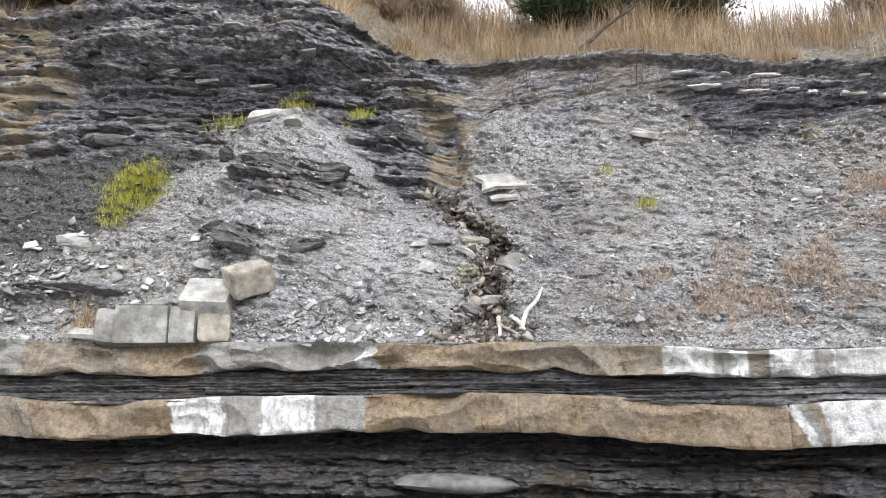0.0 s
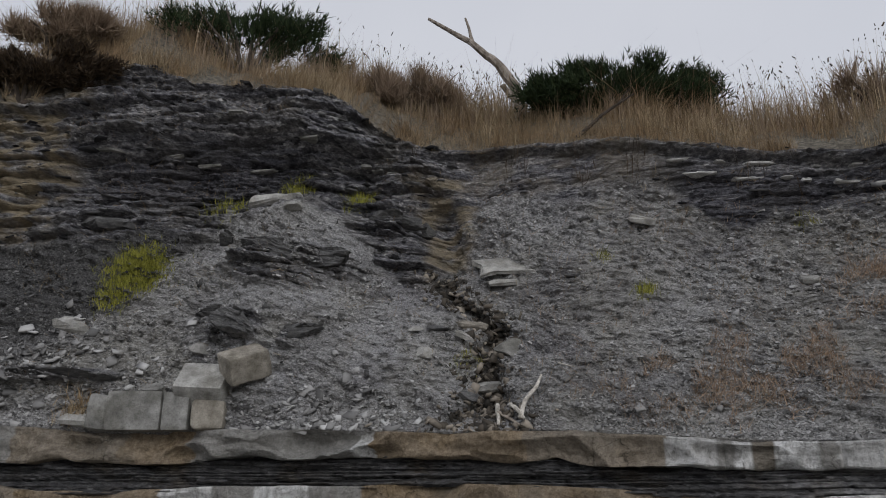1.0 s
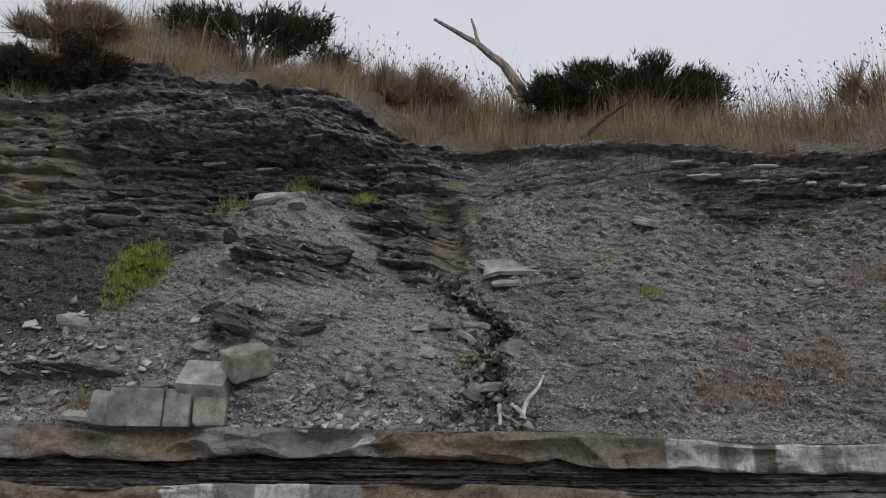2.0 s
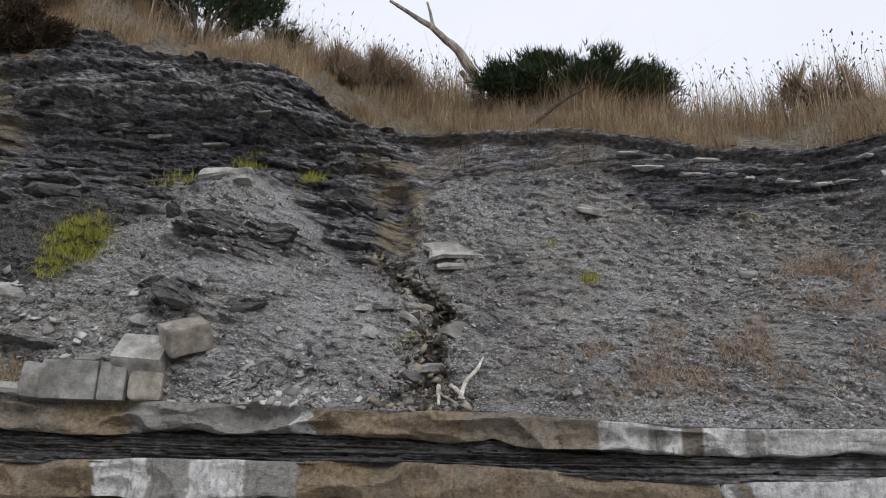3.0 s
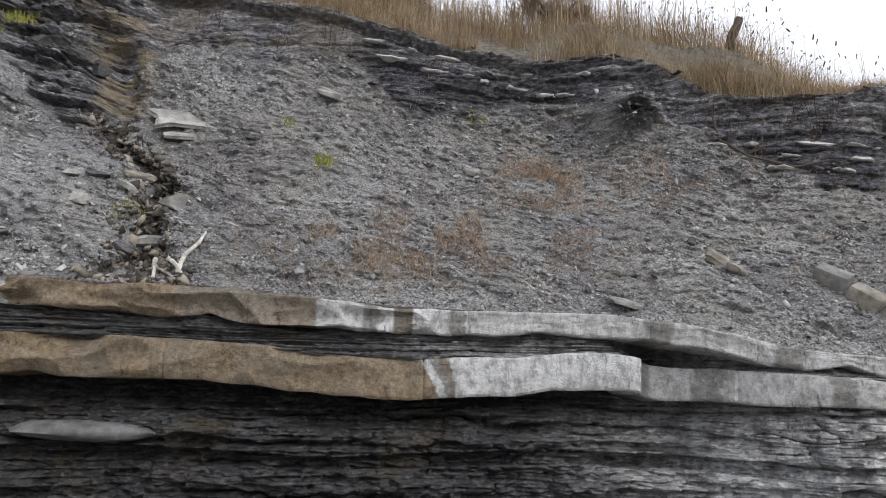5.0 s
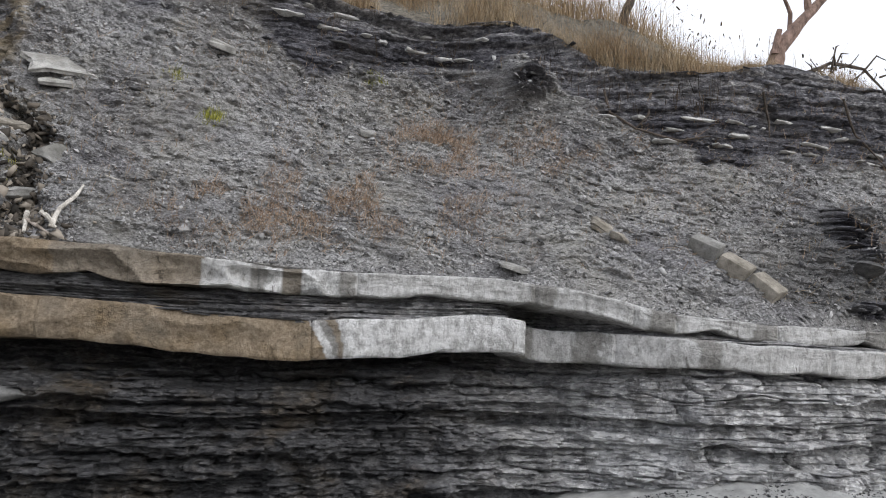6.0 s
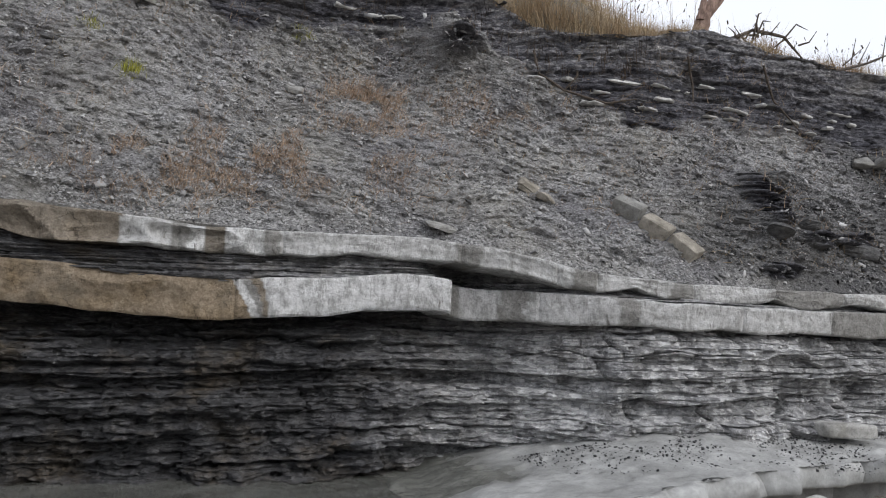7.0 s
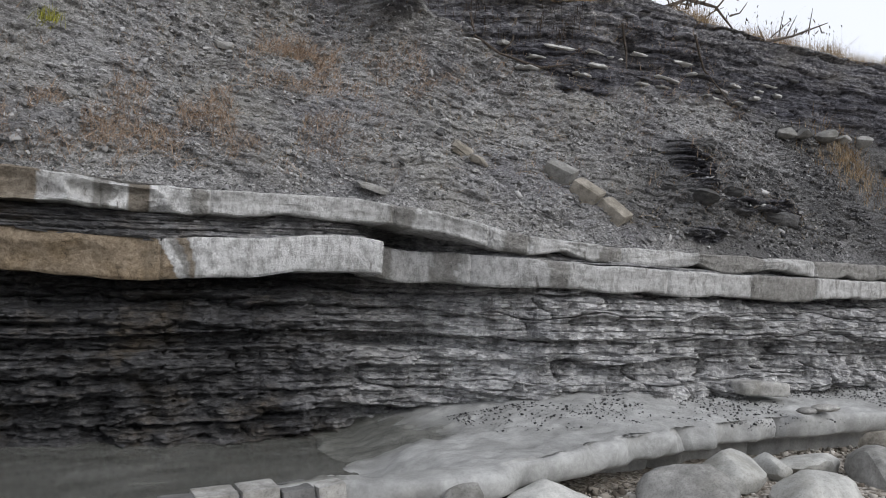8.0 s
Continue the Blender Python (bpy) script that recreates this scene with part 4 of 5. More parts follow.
RED_BARK = make_plain("reddish_dead_wood", (0.07, 0.045, 0.035), (0.26, 0.18, 0.145), 14, 0.85, 0.8, (1, 1, 0.3))
TWIG = make_plain("dark_twig", (0.03, 0.025, 0.02), (0.1, 0.08, 0.065), 20, 0.85, 0.6)
DRIFT = make_plain("bleached_driftwood", (0.25, 0.23, 0.2), (0.6, 0.57, 0.52), 16, 0.8, 0.6, (1, 1, 0.4))
CHIP_GREY = make_chips("shale_chips", (0.06, 0.059, 0.058), (0.24, 0.237, 0.232), (0.42, 0.415, 0.406))
CHIP_PALE = make_chips("pale_flakes", (0.13, 0.128, 0.125), (0.3, 0.296, 0.288), (0.5, 0.494, 0.485))
CHIP_DARK = make_chips("dark_flakes", (0.02, 0.02, 0.022), (0.07, 0.069, 0.07), (0.2, 0.198, 0.195))
LITTER = make_chips("gully_litter", (0.03, 0.027, 0.023), (0.1, 0.085, 0.068), (0.34, 0.3, 0.25))
PEBBLE = make_chips("beach_pebbles", (0.12, 0.1, 0.08), (0.3, 0.27, 0.23), (0.6, 0.57, 0.52))


# ---------------------------------------------------------------- debris on the slope
GRIT_F = [(0, 1, 4), (1, 2, 4), (2, 3, 4), (3, 0, 4)]
FLAKE_F = [(4, 5, 6, 7), (0, 1, 5, 4), (1, 2, 6, 5), (2, 3, 7, 6), (3, 0, 4, 7)]


def grit(rng, n, lo, hi):
    """Small angular bits half sunk in the slope: four sunken corners and a point off centre."""
    size = lo * (hi / lo) ** (rng.uniform(0, 1, n) ** 2.0)
    base = np.array([(-1, -1, -0.5), (1, -1, -0.5), (1, 1, -0.5), (-1, 1, -0.5), (0, 0, 0.7)], float) / 2
    v = base[None] + rng.uniform(-0.3, 0.3, (n, 5, 3))
    return v * np.stack([size * rng.uniform(1.0, 1.8, n), size * rng.uniform(0.4, 0.9, n), size * rng.uniform(0.35, 0.9, n)], -1)[:, None, :]


def build_debris():
    rng = np.random.default_rng(3)
    n = 190000
    u = rng.uniform(-7.5, 13.5, n)
    z = top_1(u) + 0.03 + (lip_z(u) - top_1(u)) * rng.uniform(0, 1, n) ** 1.15
    keep = (rubble(u, z) > 0.3 + 0.5 * rng.uniform(0, 1, n)) & (fbm(u * 2.2 + z, z * 2.5, 4, 200) > 0.02 + 0.35 * rng.uniform(-1, 1, n)) & (gully(u, z) < 0.6)
    u, z = u[keep], z[keep]
    murk = dim(u, z) > rng.uniform(0.1, 1, len(u))
    light = (pale_part(u, z) > rng.uniform(0.15, 1.3, len(u))) & ~murk
    for pick, name, material, label in ((~murk & ~light, "shale_debris", CHIP_GREY, "loose grey shale chips scattered over the slope"),
                                        (murk, "dark_scree", CHIP_DARK, "dark shale scree below the black cliff"),
                                        (light, "pale_scree", CHIP_PALE, "pale blue-grey chips of the debris spur")):
        a, b = u[pick], z[pick]
        many(name, grit(rng, len(a), 0.012, 0.046), GRIT_F, on_slope(a, b, 0.002), lie(rng, len(a), 40, 0.4, 0.7), material, label, "debris")
    n = 2600
    u = rng.uniform(-7.5, 13.5, n)
    z = top_1(u) + 0.03 + (rub_z(u) + 0.3 - top_1(u)) * rng.uniform(0, 1, n) ** 1.3
    keep = (gully(u, z) < 0.7) & (fbm(u * 1.7, z * 1.7, 3, 205) > -0.1 + 0.3 * rng.uniform(-1, 1, n))
    u, z = u[keep], z[keep]
    murk = dim(u, z) > rng.uniform(0.1, 1, len(u))
    for pick, name, material, label in ((~murk, "shale_plates", CHIP_GREY, "broken grey shale plates in the debris"), (murk, "dark_plates", CHIP_DARK, "broken dark shale plates in the scree")):
        many(name, chips(rng, int(pick.sum()), 0.03, 0.1, 0.22), FLAKE_F, on_slope(u[pick], z[pick], 0.004), lie(rng, int(pick.sum()), 42, 0.4), material, label, "debris")
    n = 9000
    u = rng.uniform(-7.5, 13.5, n)
    z = top_1(u) + 0.05 + (lip_z(u) - top_1(u)) * rng.uniform(0.0, 1, n)
    keep = (rubble(u, z) < 0.6) & (rng.uniform(0, 1, n) < 0.35 - 0.25 * (u > -0.8))
    u, z = u[keep], z[keep]
    many("shale_flakes", chips(rng, len(u), 0.04, 0.24, 0.14), BOX_F, on_slope(u, z, -0.015), lie(rng, len(u), 8, 0.13), CHIP_DARK, "dark flaking shale slivers broken from the cliff", "debris")
    n = 520
    u = np.concatenate([rng.normal(-5.3, 0.7, n), rng.normal(-1.5, 0.6, 420), rng.uniform(-6, 12, 70)])
    z = np.concatenate([rng.normal(3.55, 0.38, n), 2.62 + np.abs(rng.normal(0, 0.28, 420)), 2.7 + 3 * rng.uniform(0, 1, 70) ** 1.5])
    z = np.maximum(z, top_1(u) + 0.03)
    many("pale_flakes", chips(rng, len(u), 0.025, 0.17, 0.16), BOX_F, on_slope(u, z, 0.0), lie(rng, len(u), 48, 0.35), CHIP_PALE, "pale limestone flakes lying in the debris", "debris")
    n = 6000
    u = rng.uniform(6.5, 13.5, n)
    s = rng.uniform(0.0, 1, n) ** 1.6
    p = spot(u, -s * 1.6 - 0.15, 0 * u)
    e, f = edge_y(p[:, 0]), knots(p[:, 0], LINE_X, LINE_Y) + 0.3
    p[:, 2] = platform_z(p[:, 0], (p[:, 1] - e) / (f - e)) + 0.005
    keep = fbm(p[:, 0] * 1.2, p[:, 1] * 1.2, 3, 210) > -0.2 + 0.5 * s + 0.25 * rng.uniform(-1, 1, n)
    many("platform_debris", chips(rng, int(keep.sum()), 0.007, 0.03, 0.5), BOX_F, p[keep], turns(rng, int(keep.sum()), 0.3), CHIP_DARK, "dark shale bits fallen on the pale platform", "debris")


def build_gully_litter():
    rng = np.random.default_rng(8)
    n = 1500
    z = 2.58 + 2.6 * rng.uniform(0, 1, n) ** 1.3
    u = gully_u(z) + rng.normal(0, 0.17, n) + 0.3 * rng.normal(0, 1, n) * (z < 2.9)
    many("gully_litter", chips(rng, n, 0.02, 0.16, 0.3), BOX_F, on_slope(u, z, 0.0), lie(rng, n, 40, 0.6), LITTER, "brown twigs and stones washed down the gully", "debris")


# ---------------------------------------------------------------- plants
def build_grass():
    rng = np.random.default_rng(5)
    n = 95000
    u = rng.uniform(-13, 18, n)
    s = rng.uniform(0, 1, n) ** 1.2 * 2.6
    s = np.where(rng.uniform(0, 1, n) < 0.22, rng.uniform(-0.02, 0.35, n), s)
    gate = fbm(u * 1.6, s * 2.0, 3, 220)
    bare = 0.5 * (1 - step(-2.6, -1.6, u)) * (1 - step(0.2, 0.6, s)) + step(4.2, 4.8, u) * (1 - step(5.6, 6.2, u)) * (1 - step(0.35, 0.6, s)) + step(9, 10.5, u) * 0.7
    keep = (gate > -0.5 + 0.9 * bare + 0.15 * rng.uniform(-1, 1, n))
    u, s, gate = u[keep], s[keep], gate[keep]
    tall = (0.55 + 0.5 * step(0.3, 1.3, s) + 1.1 * gate) * (1 - 0.5 * step(8.5, 10, u))
    v = blades(rng, len(u), 0.16, 0.75, 0.008, 0.75) * np.clip(tall, 0.3, 1.8)[:, None, None]
    many("dry_grass", v, BLADE_F, bank(u, s) - [0, 0, 0.02], same(len(u)), DRY, "straw-coloured dry grass along the cliff top", "grass")
    n = 6000
    u = np.concatenate([rng.normal(-1.7, 0.8, n), rng.uniform(-7.5, 12, n)])
    s = np.concatenate([rng.uniform(0.9, 1.8, n), rng.uniform(0.5, 2.0, n)])
    v = blades(rng, len(u), 0.35, 0.95, 0.008, 0.3)
    keep = fbm(u * 2.2, s, 3, 230) > 0.02
    many("russet_stems", v[keep], BLADE_F, bank(u, s)[keep], same(int(keep.sum())), RUSSET, "russet withered stems among the dry grass", "plants")


def build_reeds():
    rng = np.random.default_rng(6)
    u = np.concatenate([rng.normal(-1.6, 0.9, 130), rng.normal(-0.5, 0.7, 150), rng.uniform(3.2, 9.6, 480), rng.uniform(-13, -5, 80), rng.uniform(9.6, 16, 130), rng.normal(-6.5, 0.8, 40)])
    n = len(u)
    s = rng.uniform(0.9, 2.6, n)
    h = rng.uniform(0.75, 1.5, n) * (1 - 0.45 * step(8.5, 9.5, u))
    v = blades(rng, n, 1.0, 1.001, 0.012, 0.16) * h[:, None, None]
    many("reed_stalks", v, BLADE_F, bank(u, s), same(n), DRY, "thin dry reed stalks against the sky", "reeds")
    tip = bank(u, s) + v[:, 4]
    plume = chips(rng, n, 0.04, 0.07, 0.4) * np.array([0.3, 0.3, 2.6])
    many("reed_plumes", plume, BOX_F, tip, turns(rng, n, 0.35), SCRUB, "dark drooping seed plumes on the reeds", "reeds")


def bush(name, label, centre, size, seed, material, shoots, needle, stems=5, upright=0.8, slim=0.055, cl=26):
    """A spiky shrub: stems under a crown of many small shoots with gaps."""
    rng = np.random.default_rng(seed)
    root = tagged(new(name), label, "shrub")
    root.location = centre
    for k in range(stems):
        a = 6.283 * k / stems + seed
        way = [(0.1 * math.cos(a), 0.1 * math.sin(a), -0.25), (0.3 * size[0] * math.cos(a), 0.3 * size[1] * math.sin(a), 0.35 * size[2]), (0.7 * size[0] * math.cos(a), 0.6 * size[1] * math.sin(a), 0.75 * size[2])]
        part("stem", tube_bm(bmesh.new(), way, [0.05, 0.035, 0.012], 6, seed + k), TWIG, root, "dark woody stem")
    cx = np.stack([rng.uniform(-1, 1, cl), rng.uniform(-1, 1, cl), rng.uniform(0.15, 1, cl)], -1)
    cx[:, 2] *= np.sqrt(np.clip(1.15 - cx[:, 0] ** 2, 0.15, 1))
    which = rng.integers(0, cl, shoots)
    p = cx[which] * [size[0] * 0.85, size[1] * 0.8, size[2] * 0.8] + rng.normal(0, 1, (shoots, 3)) * [0.085 * size[0], 0.1 * size[1], 0.085 * size[2]]
    p[:, 2] = np.abs(p[:, 2])
    out = p / (np.linalg.norm(p, axis=1, keepdims=True) + 1e-6) * (1 - upright) + np.array([0, 0, upright])
    spikes = 7
    P = np.repeat(p, spikes, 0)
    axis = np.repeat(out, spikes, 0) + rng.normal(0, 0.4, (shoots * spikes, 3))
    axis /= np.linalg.norm(axis, axis=1, keepdims=True)
    ln = needle * rng.uniform(0.4, 1.3, shoots * spikes)
    side = np.cross(axis, rng.normal(0, 1, axis.shape))
    side /= np.linalg.norm(side, axis=1, keepdims=True) + 1e-9
    w = needle * slim
    v = np.stack([P - side * w, P + side * w, P + axis * (ln * 0.55)[:, None] + side * w * 0.8, P + axis * (ln * 0.55)[:, None] - side * w * 0.8, P + axis * ln[:, None]], 1)
    ob = many("crown", v, BLADE_F, np.zeros((len(v), 3)), same(len(v)), material, "", "")
    ob.parent = root
    return root


def tuft(name, label, u, z, radius, height, count, seed, material):
    rng = np.random.default_rng(seed)
    c = on_slope(np.array([u]), np.array([z]))[0]
    v = blades(rng, count, 0.3 * height, height, 0.009, 0.7)
    uu, zz = u + rng.normal(0, radius, count), z + rng.normal(0, radius * 0.9, count)
    co = (v + (on_slope(uu, zz) - c)[:, None, :]).reshape(-1, 3)
    faces = [tuple(q + 5 * i for q in f) for i in range(count) for f in BLADE_F]
    root = tagged(new(name), label, "grass tuft", "grass tufts on the slope")
    root.location = c
    ob = tagged(mesh_object("foliage", co.tolist(), faces, material, False), kind="stuff")
    ob.parent = root
    return root


def build_weeds():
    rng = np.random.default_rng(12)
    spots = [(2.7, 3.35, 0.5, 0.35), (4.1, 3.4, 0.45, 0.25), (5.3, 3.7, 0.4, 0.45), (6.8, 4.3, 0.5, 0.3), (3.4, 2.9, 0.8, 0.2), (5.3, 4.5, 0.3, 0.2)]
    u = np.concatenate([rng.normal(a, c, 1900) for a, b, c, d in spots] + [rng.uniform(0.8, 12, 2600)])
    z = np.concatenate([rng.normal(b, d, 1900) for a, b, c, d in spots] + [rng.uniform(2.6, 6.0, 2600)])
    keep = (z > top_1(u) + 0.02) & (z < lip_z(u) - 0.3) & (fbm(u * 3, z * 3, 3, 240) > 0.02)
    u, z = u[keep], z[keep]
    v = blades(rng, len(u), 0.04, 0.2, 0.007, 0.9)
    many("withered_weeds", v, BLADE_F, on_slope(u, z), lie(rng, len(u), 25, 0.4), WEED, "withered russet weeds on the debris slope", "plants")
    n = 9000
    u = rng.uniform(-7, 12, n)
    z = top_1(u) + 0.1 + (lip_z(u) - top_1(u)) * rng.uniform(0.05, 1, n)
    keep = fbm(u * 1.5, z * 1.5, 3, 250) > 0.0
    u, z = u[keep], z[keep]
    many("sparse_grass", blades(rng, len(u), 0.05, 0.2, 0.005, 0.9), BLADE_F, on_slope(u, z), lie(rng, len(u), 30, 0.5), DRY, "sparse dry grass wisps on the slope", "grass")
    n = 900
    u = rng.uniform(-2, 9, n)
    z = lip_z(u) + rng.uniform(-0.6, 0.05, n)
    v = blades(rng, n, 0.1, 0.5, 0.008, 0.5) * np.array([1, 1, -1.0])
    keep = fbm(u * 2.5, 0 * u, 2, 260) > 0
    many("hanging_roots", v[keep], BLADE_F, on_slope(u, z, 0.06)[keep], same(int(keep.sum())), SCRUB, "thin roots hanging from the turf edge", "roots")


# ---------------------------------------------------------------- placing the things
build_debris()
build_gully_litter()
build_grass()
build_reeds()
build_weeds()


def seat(u, d, z):
    return tuple(float(q) for q in spot(u, d, z))


def lying(u, z, lift=0.0):
    return tuple(float(q) for q in on_slope(np.array([u]), np.array([z]), lift)[0])


# squared blocks on the upper ledge
LEDGE = 2.585
block("stone_block", "grey squared limestone block standing on the ledge", seat(-3.98, 0.22, LEDGE), (0.72, 0.5, 0.5), (0, 0, -2), 1, GREY_ROCK, 0.012, "blocks on the ledge")
block("stone_block", "narrow grey limestone block beside an open crack", seat(-3.43, 0.22, LEDGE), (0.34, 0.5, 0.49), (0, 0, -3), 2, GREY_ROCK, 0.012, "blocks on the ledge")
block("stone_block", "rough broken grey block at the row's end", seat(-4.5, 0.22, LEDGE), (0.28, 0.5, 0.48), (0, 4, 6), 3, GREY_ROCK, 0.05, "blocks on the ledge")
block("stone_block", "small ochre weathered block with worn corners", seat(-3.02, 0.17, LEDGE), (0.44, 0.42, 0.4), (0, 0, 5), 4, TAN_ROCK, 0.06, "blocks on the ledge")
block("stone_block", "pale smooth block tilted on the smaller stones", seat(-3.17, 0.3, LEDGE + 0.45), (0.64, 0.5, 0.38), (48, 3, -3), 5, PALE_ROCK, 0.012, "blocks on the ledge")
block("stone_block", "rough ochre block leaning out of the debris", lying(-2.6, 3.28, 0.02), (0.58, 0.44, 0.38), (24, -22, 32), 6, TAN_ROCK, 0.035, "blocks on the ledge")
rock("stone_block", "small grey slab behind the tilted block", lying(-3.33, 3.66, 0.05), (0.2, 0.16, 0.1), (25, 10, 20), 7, GREY_ROCK, 8, 0.0, "blocks on the ledge", "stone block")

# slabs and stones in the debris
for label, u, z, size, turn, seed, m in (
        ("pale overhanging slab capping the debris spur", -3.05, 6.22, (0.5, 0.32, 0.11), (10, -8, -8), 11, PALE_ROCK),
        ("pale stone under the capping slab", -2.48, 5.95, (0.2, 0.2, 0.13), (15, 12, 5), 12, PALE_ROCK),
        ("broad pale slab half buried in the fan", 0.38, 5.17, (0.52, 0.3, 0.07), (46, -5, 5), 13, PALE_ROCK),
        ("thin pale slab below a broader one", 0.43, 4.9, (0.33, 0.2, 0.06), (20, -3, 0), 14, PALE_ROCK),
        ("flat buff stone in the wet gully", 0.05, 4.17, (0.25, 0.16, 0.06), (25, 8, 0), 15, TAN_ROCK),
        ("large grey slab tipped beside the gully", 0.66, 3.73, (0.28, 0.2, 0.14), (40, -18, 15), 16, GREY_ROCK),
        ("pale angular stone on the debris", -0.47, 3.73, (0.22, 0.17, 0.13), (30, 10, 0), 17, PALE_ROCK),
        ("grey slab at the gully's foot", 0.5, 3.22, (0.3, 0.2, 0.08), (15, -5, 0), 18, GREY_ROCK),
        ("dark stone in the gully's foot", 0.18, 3.05, (0.17, 0.15, 0.11), (10, 5, 20), 19, DARK_ROCK),
        ("dark stone above the pale one", -0.4, 4.12, (0.2, 0.15, 0.09), (20, 10, 0), 20, DARK_ROCK),
        ("pale stone by the gully", -0.7, 4.1, (0.12, 0.1, 0.06), (20, 0, 0), 21, PALE_ROCK),
        ("buff slab bridging the gully's side", 0.0, 3.98, (0.22, 0.12, 0.05), (20, 25, 0), 22, PALE_ROCK),
        ("long pale stone among flakes", -5.4, 4.07, (0.4, 0.2, 0.13), (30, 4, 0), 23, PALE_ROCK),
        ("dark jutting shale ledge stone", -1.35, 6.08, (0.5, 0.3, 0.15), (8, 8, 0), 24, DARK_ROCK),
        ("dark squared shale stone", -0.92, 5.95, (0.2, 0.25, 0.22), (5, 5, 10), 25, DARK_ROCK),
        ("dark shale lump beside the spur", -2.0, 3.95, (0.28, 0.2, 0.18), (20, -20, 0), 26, DARK_ROCK),
        ("small white stone on the fan", 2.63, 3.84, (0.055, 0.05, 0.045), (0, 0, 0), 27, PALE_ROCK),
        ("thin dark slab jutting from the fan", 1.48, 4.85, (0.17, 0.12, 0.04), (5, 0, 0), 28, DARK_ROCK),
        ("buff stone on the slope", 6.95, 3.15, (0.28, 0.15, 0.1), (25, 25, 0), 29, TAN_ROCK),
        ("buff stone below another", 7.1, 2.98, (0.18, 0.12, 0.09), (25, 20, 0), 30, TAN_ROCK),
        ("dark stone in a hollow", 6.78, 3.4, (0.14, 0.12, 0.09), (20, 0, 0), 31, DARK_ROCK),
        ("pale buried slab high on the fan", 2.4, 5.75, (0.25, 0.16, 0.07), (35, 12, 0), 32, PALE_ROCK),
        ("small pale stone in the eastern fan", 4.45, 3.42, (0.09, 0.08, 0.06), (20, 0, 0), 33, PALE_ROCK),
        ("grey slab set in the debris slope", 4.4, 4.6, (0.2, 0.14, 0.06), (30, 0, 0), 34, GREY_ROCK),
        ("dark blocky stone above the ledge", 9.9, 2.6, (0.3, 0.25, 0.16), (10, 12, 20), 35, DARK_ROCK),
        ("dark slab above the ledge", 10.6, 2.75, (0.35, 0.25, 0.14), (10, 15, 30), 36, DARK_ROCK),
        ("dark slab resting on the debris", 11.4, 2.5, (0.3, 0.25, 0.12), (10, 10, 0), 37, DARK_ROCK),
        ("flat grey slab lying above the ledge", 5.9, 2.5, (0.32, 0.18, 0.05), (20, 8, 0), 38, GREY_ROCK),
        ("long dark slab in the shale cliff", -5.45, 5.8, (0.55, 0.25, 0.12), (5, 3, 0), 39, DARK_ROCK),
        ("grey tilted stone behind the blocks", -3.9, 3.18, (0.2, 0.15, 0.06), (30, -10, 0), 40, GREY_ROCK),
        ("flat pale stones by the tuft", -4.75, 2.75, (0.26, 0.18, 0.07), (20, 5, 0), 41, PALE_ROCK)):
    rock("rock", label, lying(u, z, 0.01), (size[0], size[1], 0.8 * size[2]), turn, seed, m, 9, 0.0, "stones in the debris", "rock")

# the fallen piece of bed lying on the slope
FALLEN = tagged(new("fallen_slab"), "long pale fallen slab of bed broken in three pieces", "rock")
A, B = Vector(lying(7.95, 2.95, 0.04)), Vector(lying(8.68, 2.2, 0.09))
for k in range(3):
    bm = block_bm(0.3, 0.22, 0.4, 50 + k, 0.028)
    me = part("slab_piece", bm, TAN_ROCK if k else GREY_ROCK, FALLEN)
    me.data.shade_smooth()
    me.data.set_sharp_from_angle(angle=radians(32))
    way = (B - A).normalized()
    me.matrix_world = Matrix.Translation(A.lerp(B, k / 3 - 0.02)) @ way.to_track_quat("Z", "Y").to_matrix().to_4x4() @ pose(0, 0, 0, 6 * k - 6, 5 - 5 * k, 20)

# the lens of hard stone in the shale wall
rock("stone_nodule", "smooth grey lens-shaped nodule set in the shale", seat(0.12, 0.08, 0.87), (0.78, 0.3, 0.12), (0, 1.5, -12), 60, NODULE, 2, 0.9, "", "rock")

# pale lenses in the upper shale
rng = random.Random(21)
for k in range(46):
    if k < 16:
        u = 3.0 + 2.9 * k / 15 + rng.uniform(-0.1, 0.1)
        z = (6.42 - 0.16 * (u - 3.2)) if k % 3 else (6.68 - 0.13 * (u - 3.2))
    else:
        u = 7.6 + 5.4 * (k - 16) / 29 + rng.uniform(-0.1, 0.1)
        z = rng.choice((5.15, 5.0, 4.8, 4.62)) - 0.03 * (u - 8)
    rock("stone_lens", "thin pale limestone lens jutting from dark shale", lying(u, z, 0.0), (rng.uniform(0.06, 0.3), 0.12, rng.uniform(0.012, 0.024)), (0, rng.uniform(-3, 6), rng.uniform(-15, 5)), 300 + k, LENS_ROCK, 9, 0.0, "pale lenses in the upper shale", "rock")
for u, z, w in ((-5.0, 7.15, 0.3), (-4.3, 7.0, 0.25), (-3.6, 6.95, 0.35), (-2.6, 7.35, 0.18), (-1.9, 7.1, 0.14), (-1.7, 7.05, 0.12), (-1.5, 7.0, 0.13), (-4.6, 7.75, 0.2), (-3.7, 7.75, 0.22), (-5.6, 5.85, 0.4), (-6.0, 7.2, 0.4)):
    rock("stone_lens", "flat grey limestone slab jutting from the dark cliff", lying(u, z, -0.06), (w, 0.2, 0.03), (4, 3 * math.sin(9 * u), -5), int(400 + 10 * u), GREY_ROCK, 9, 0.0, "slabs in the upper shale", "rock")
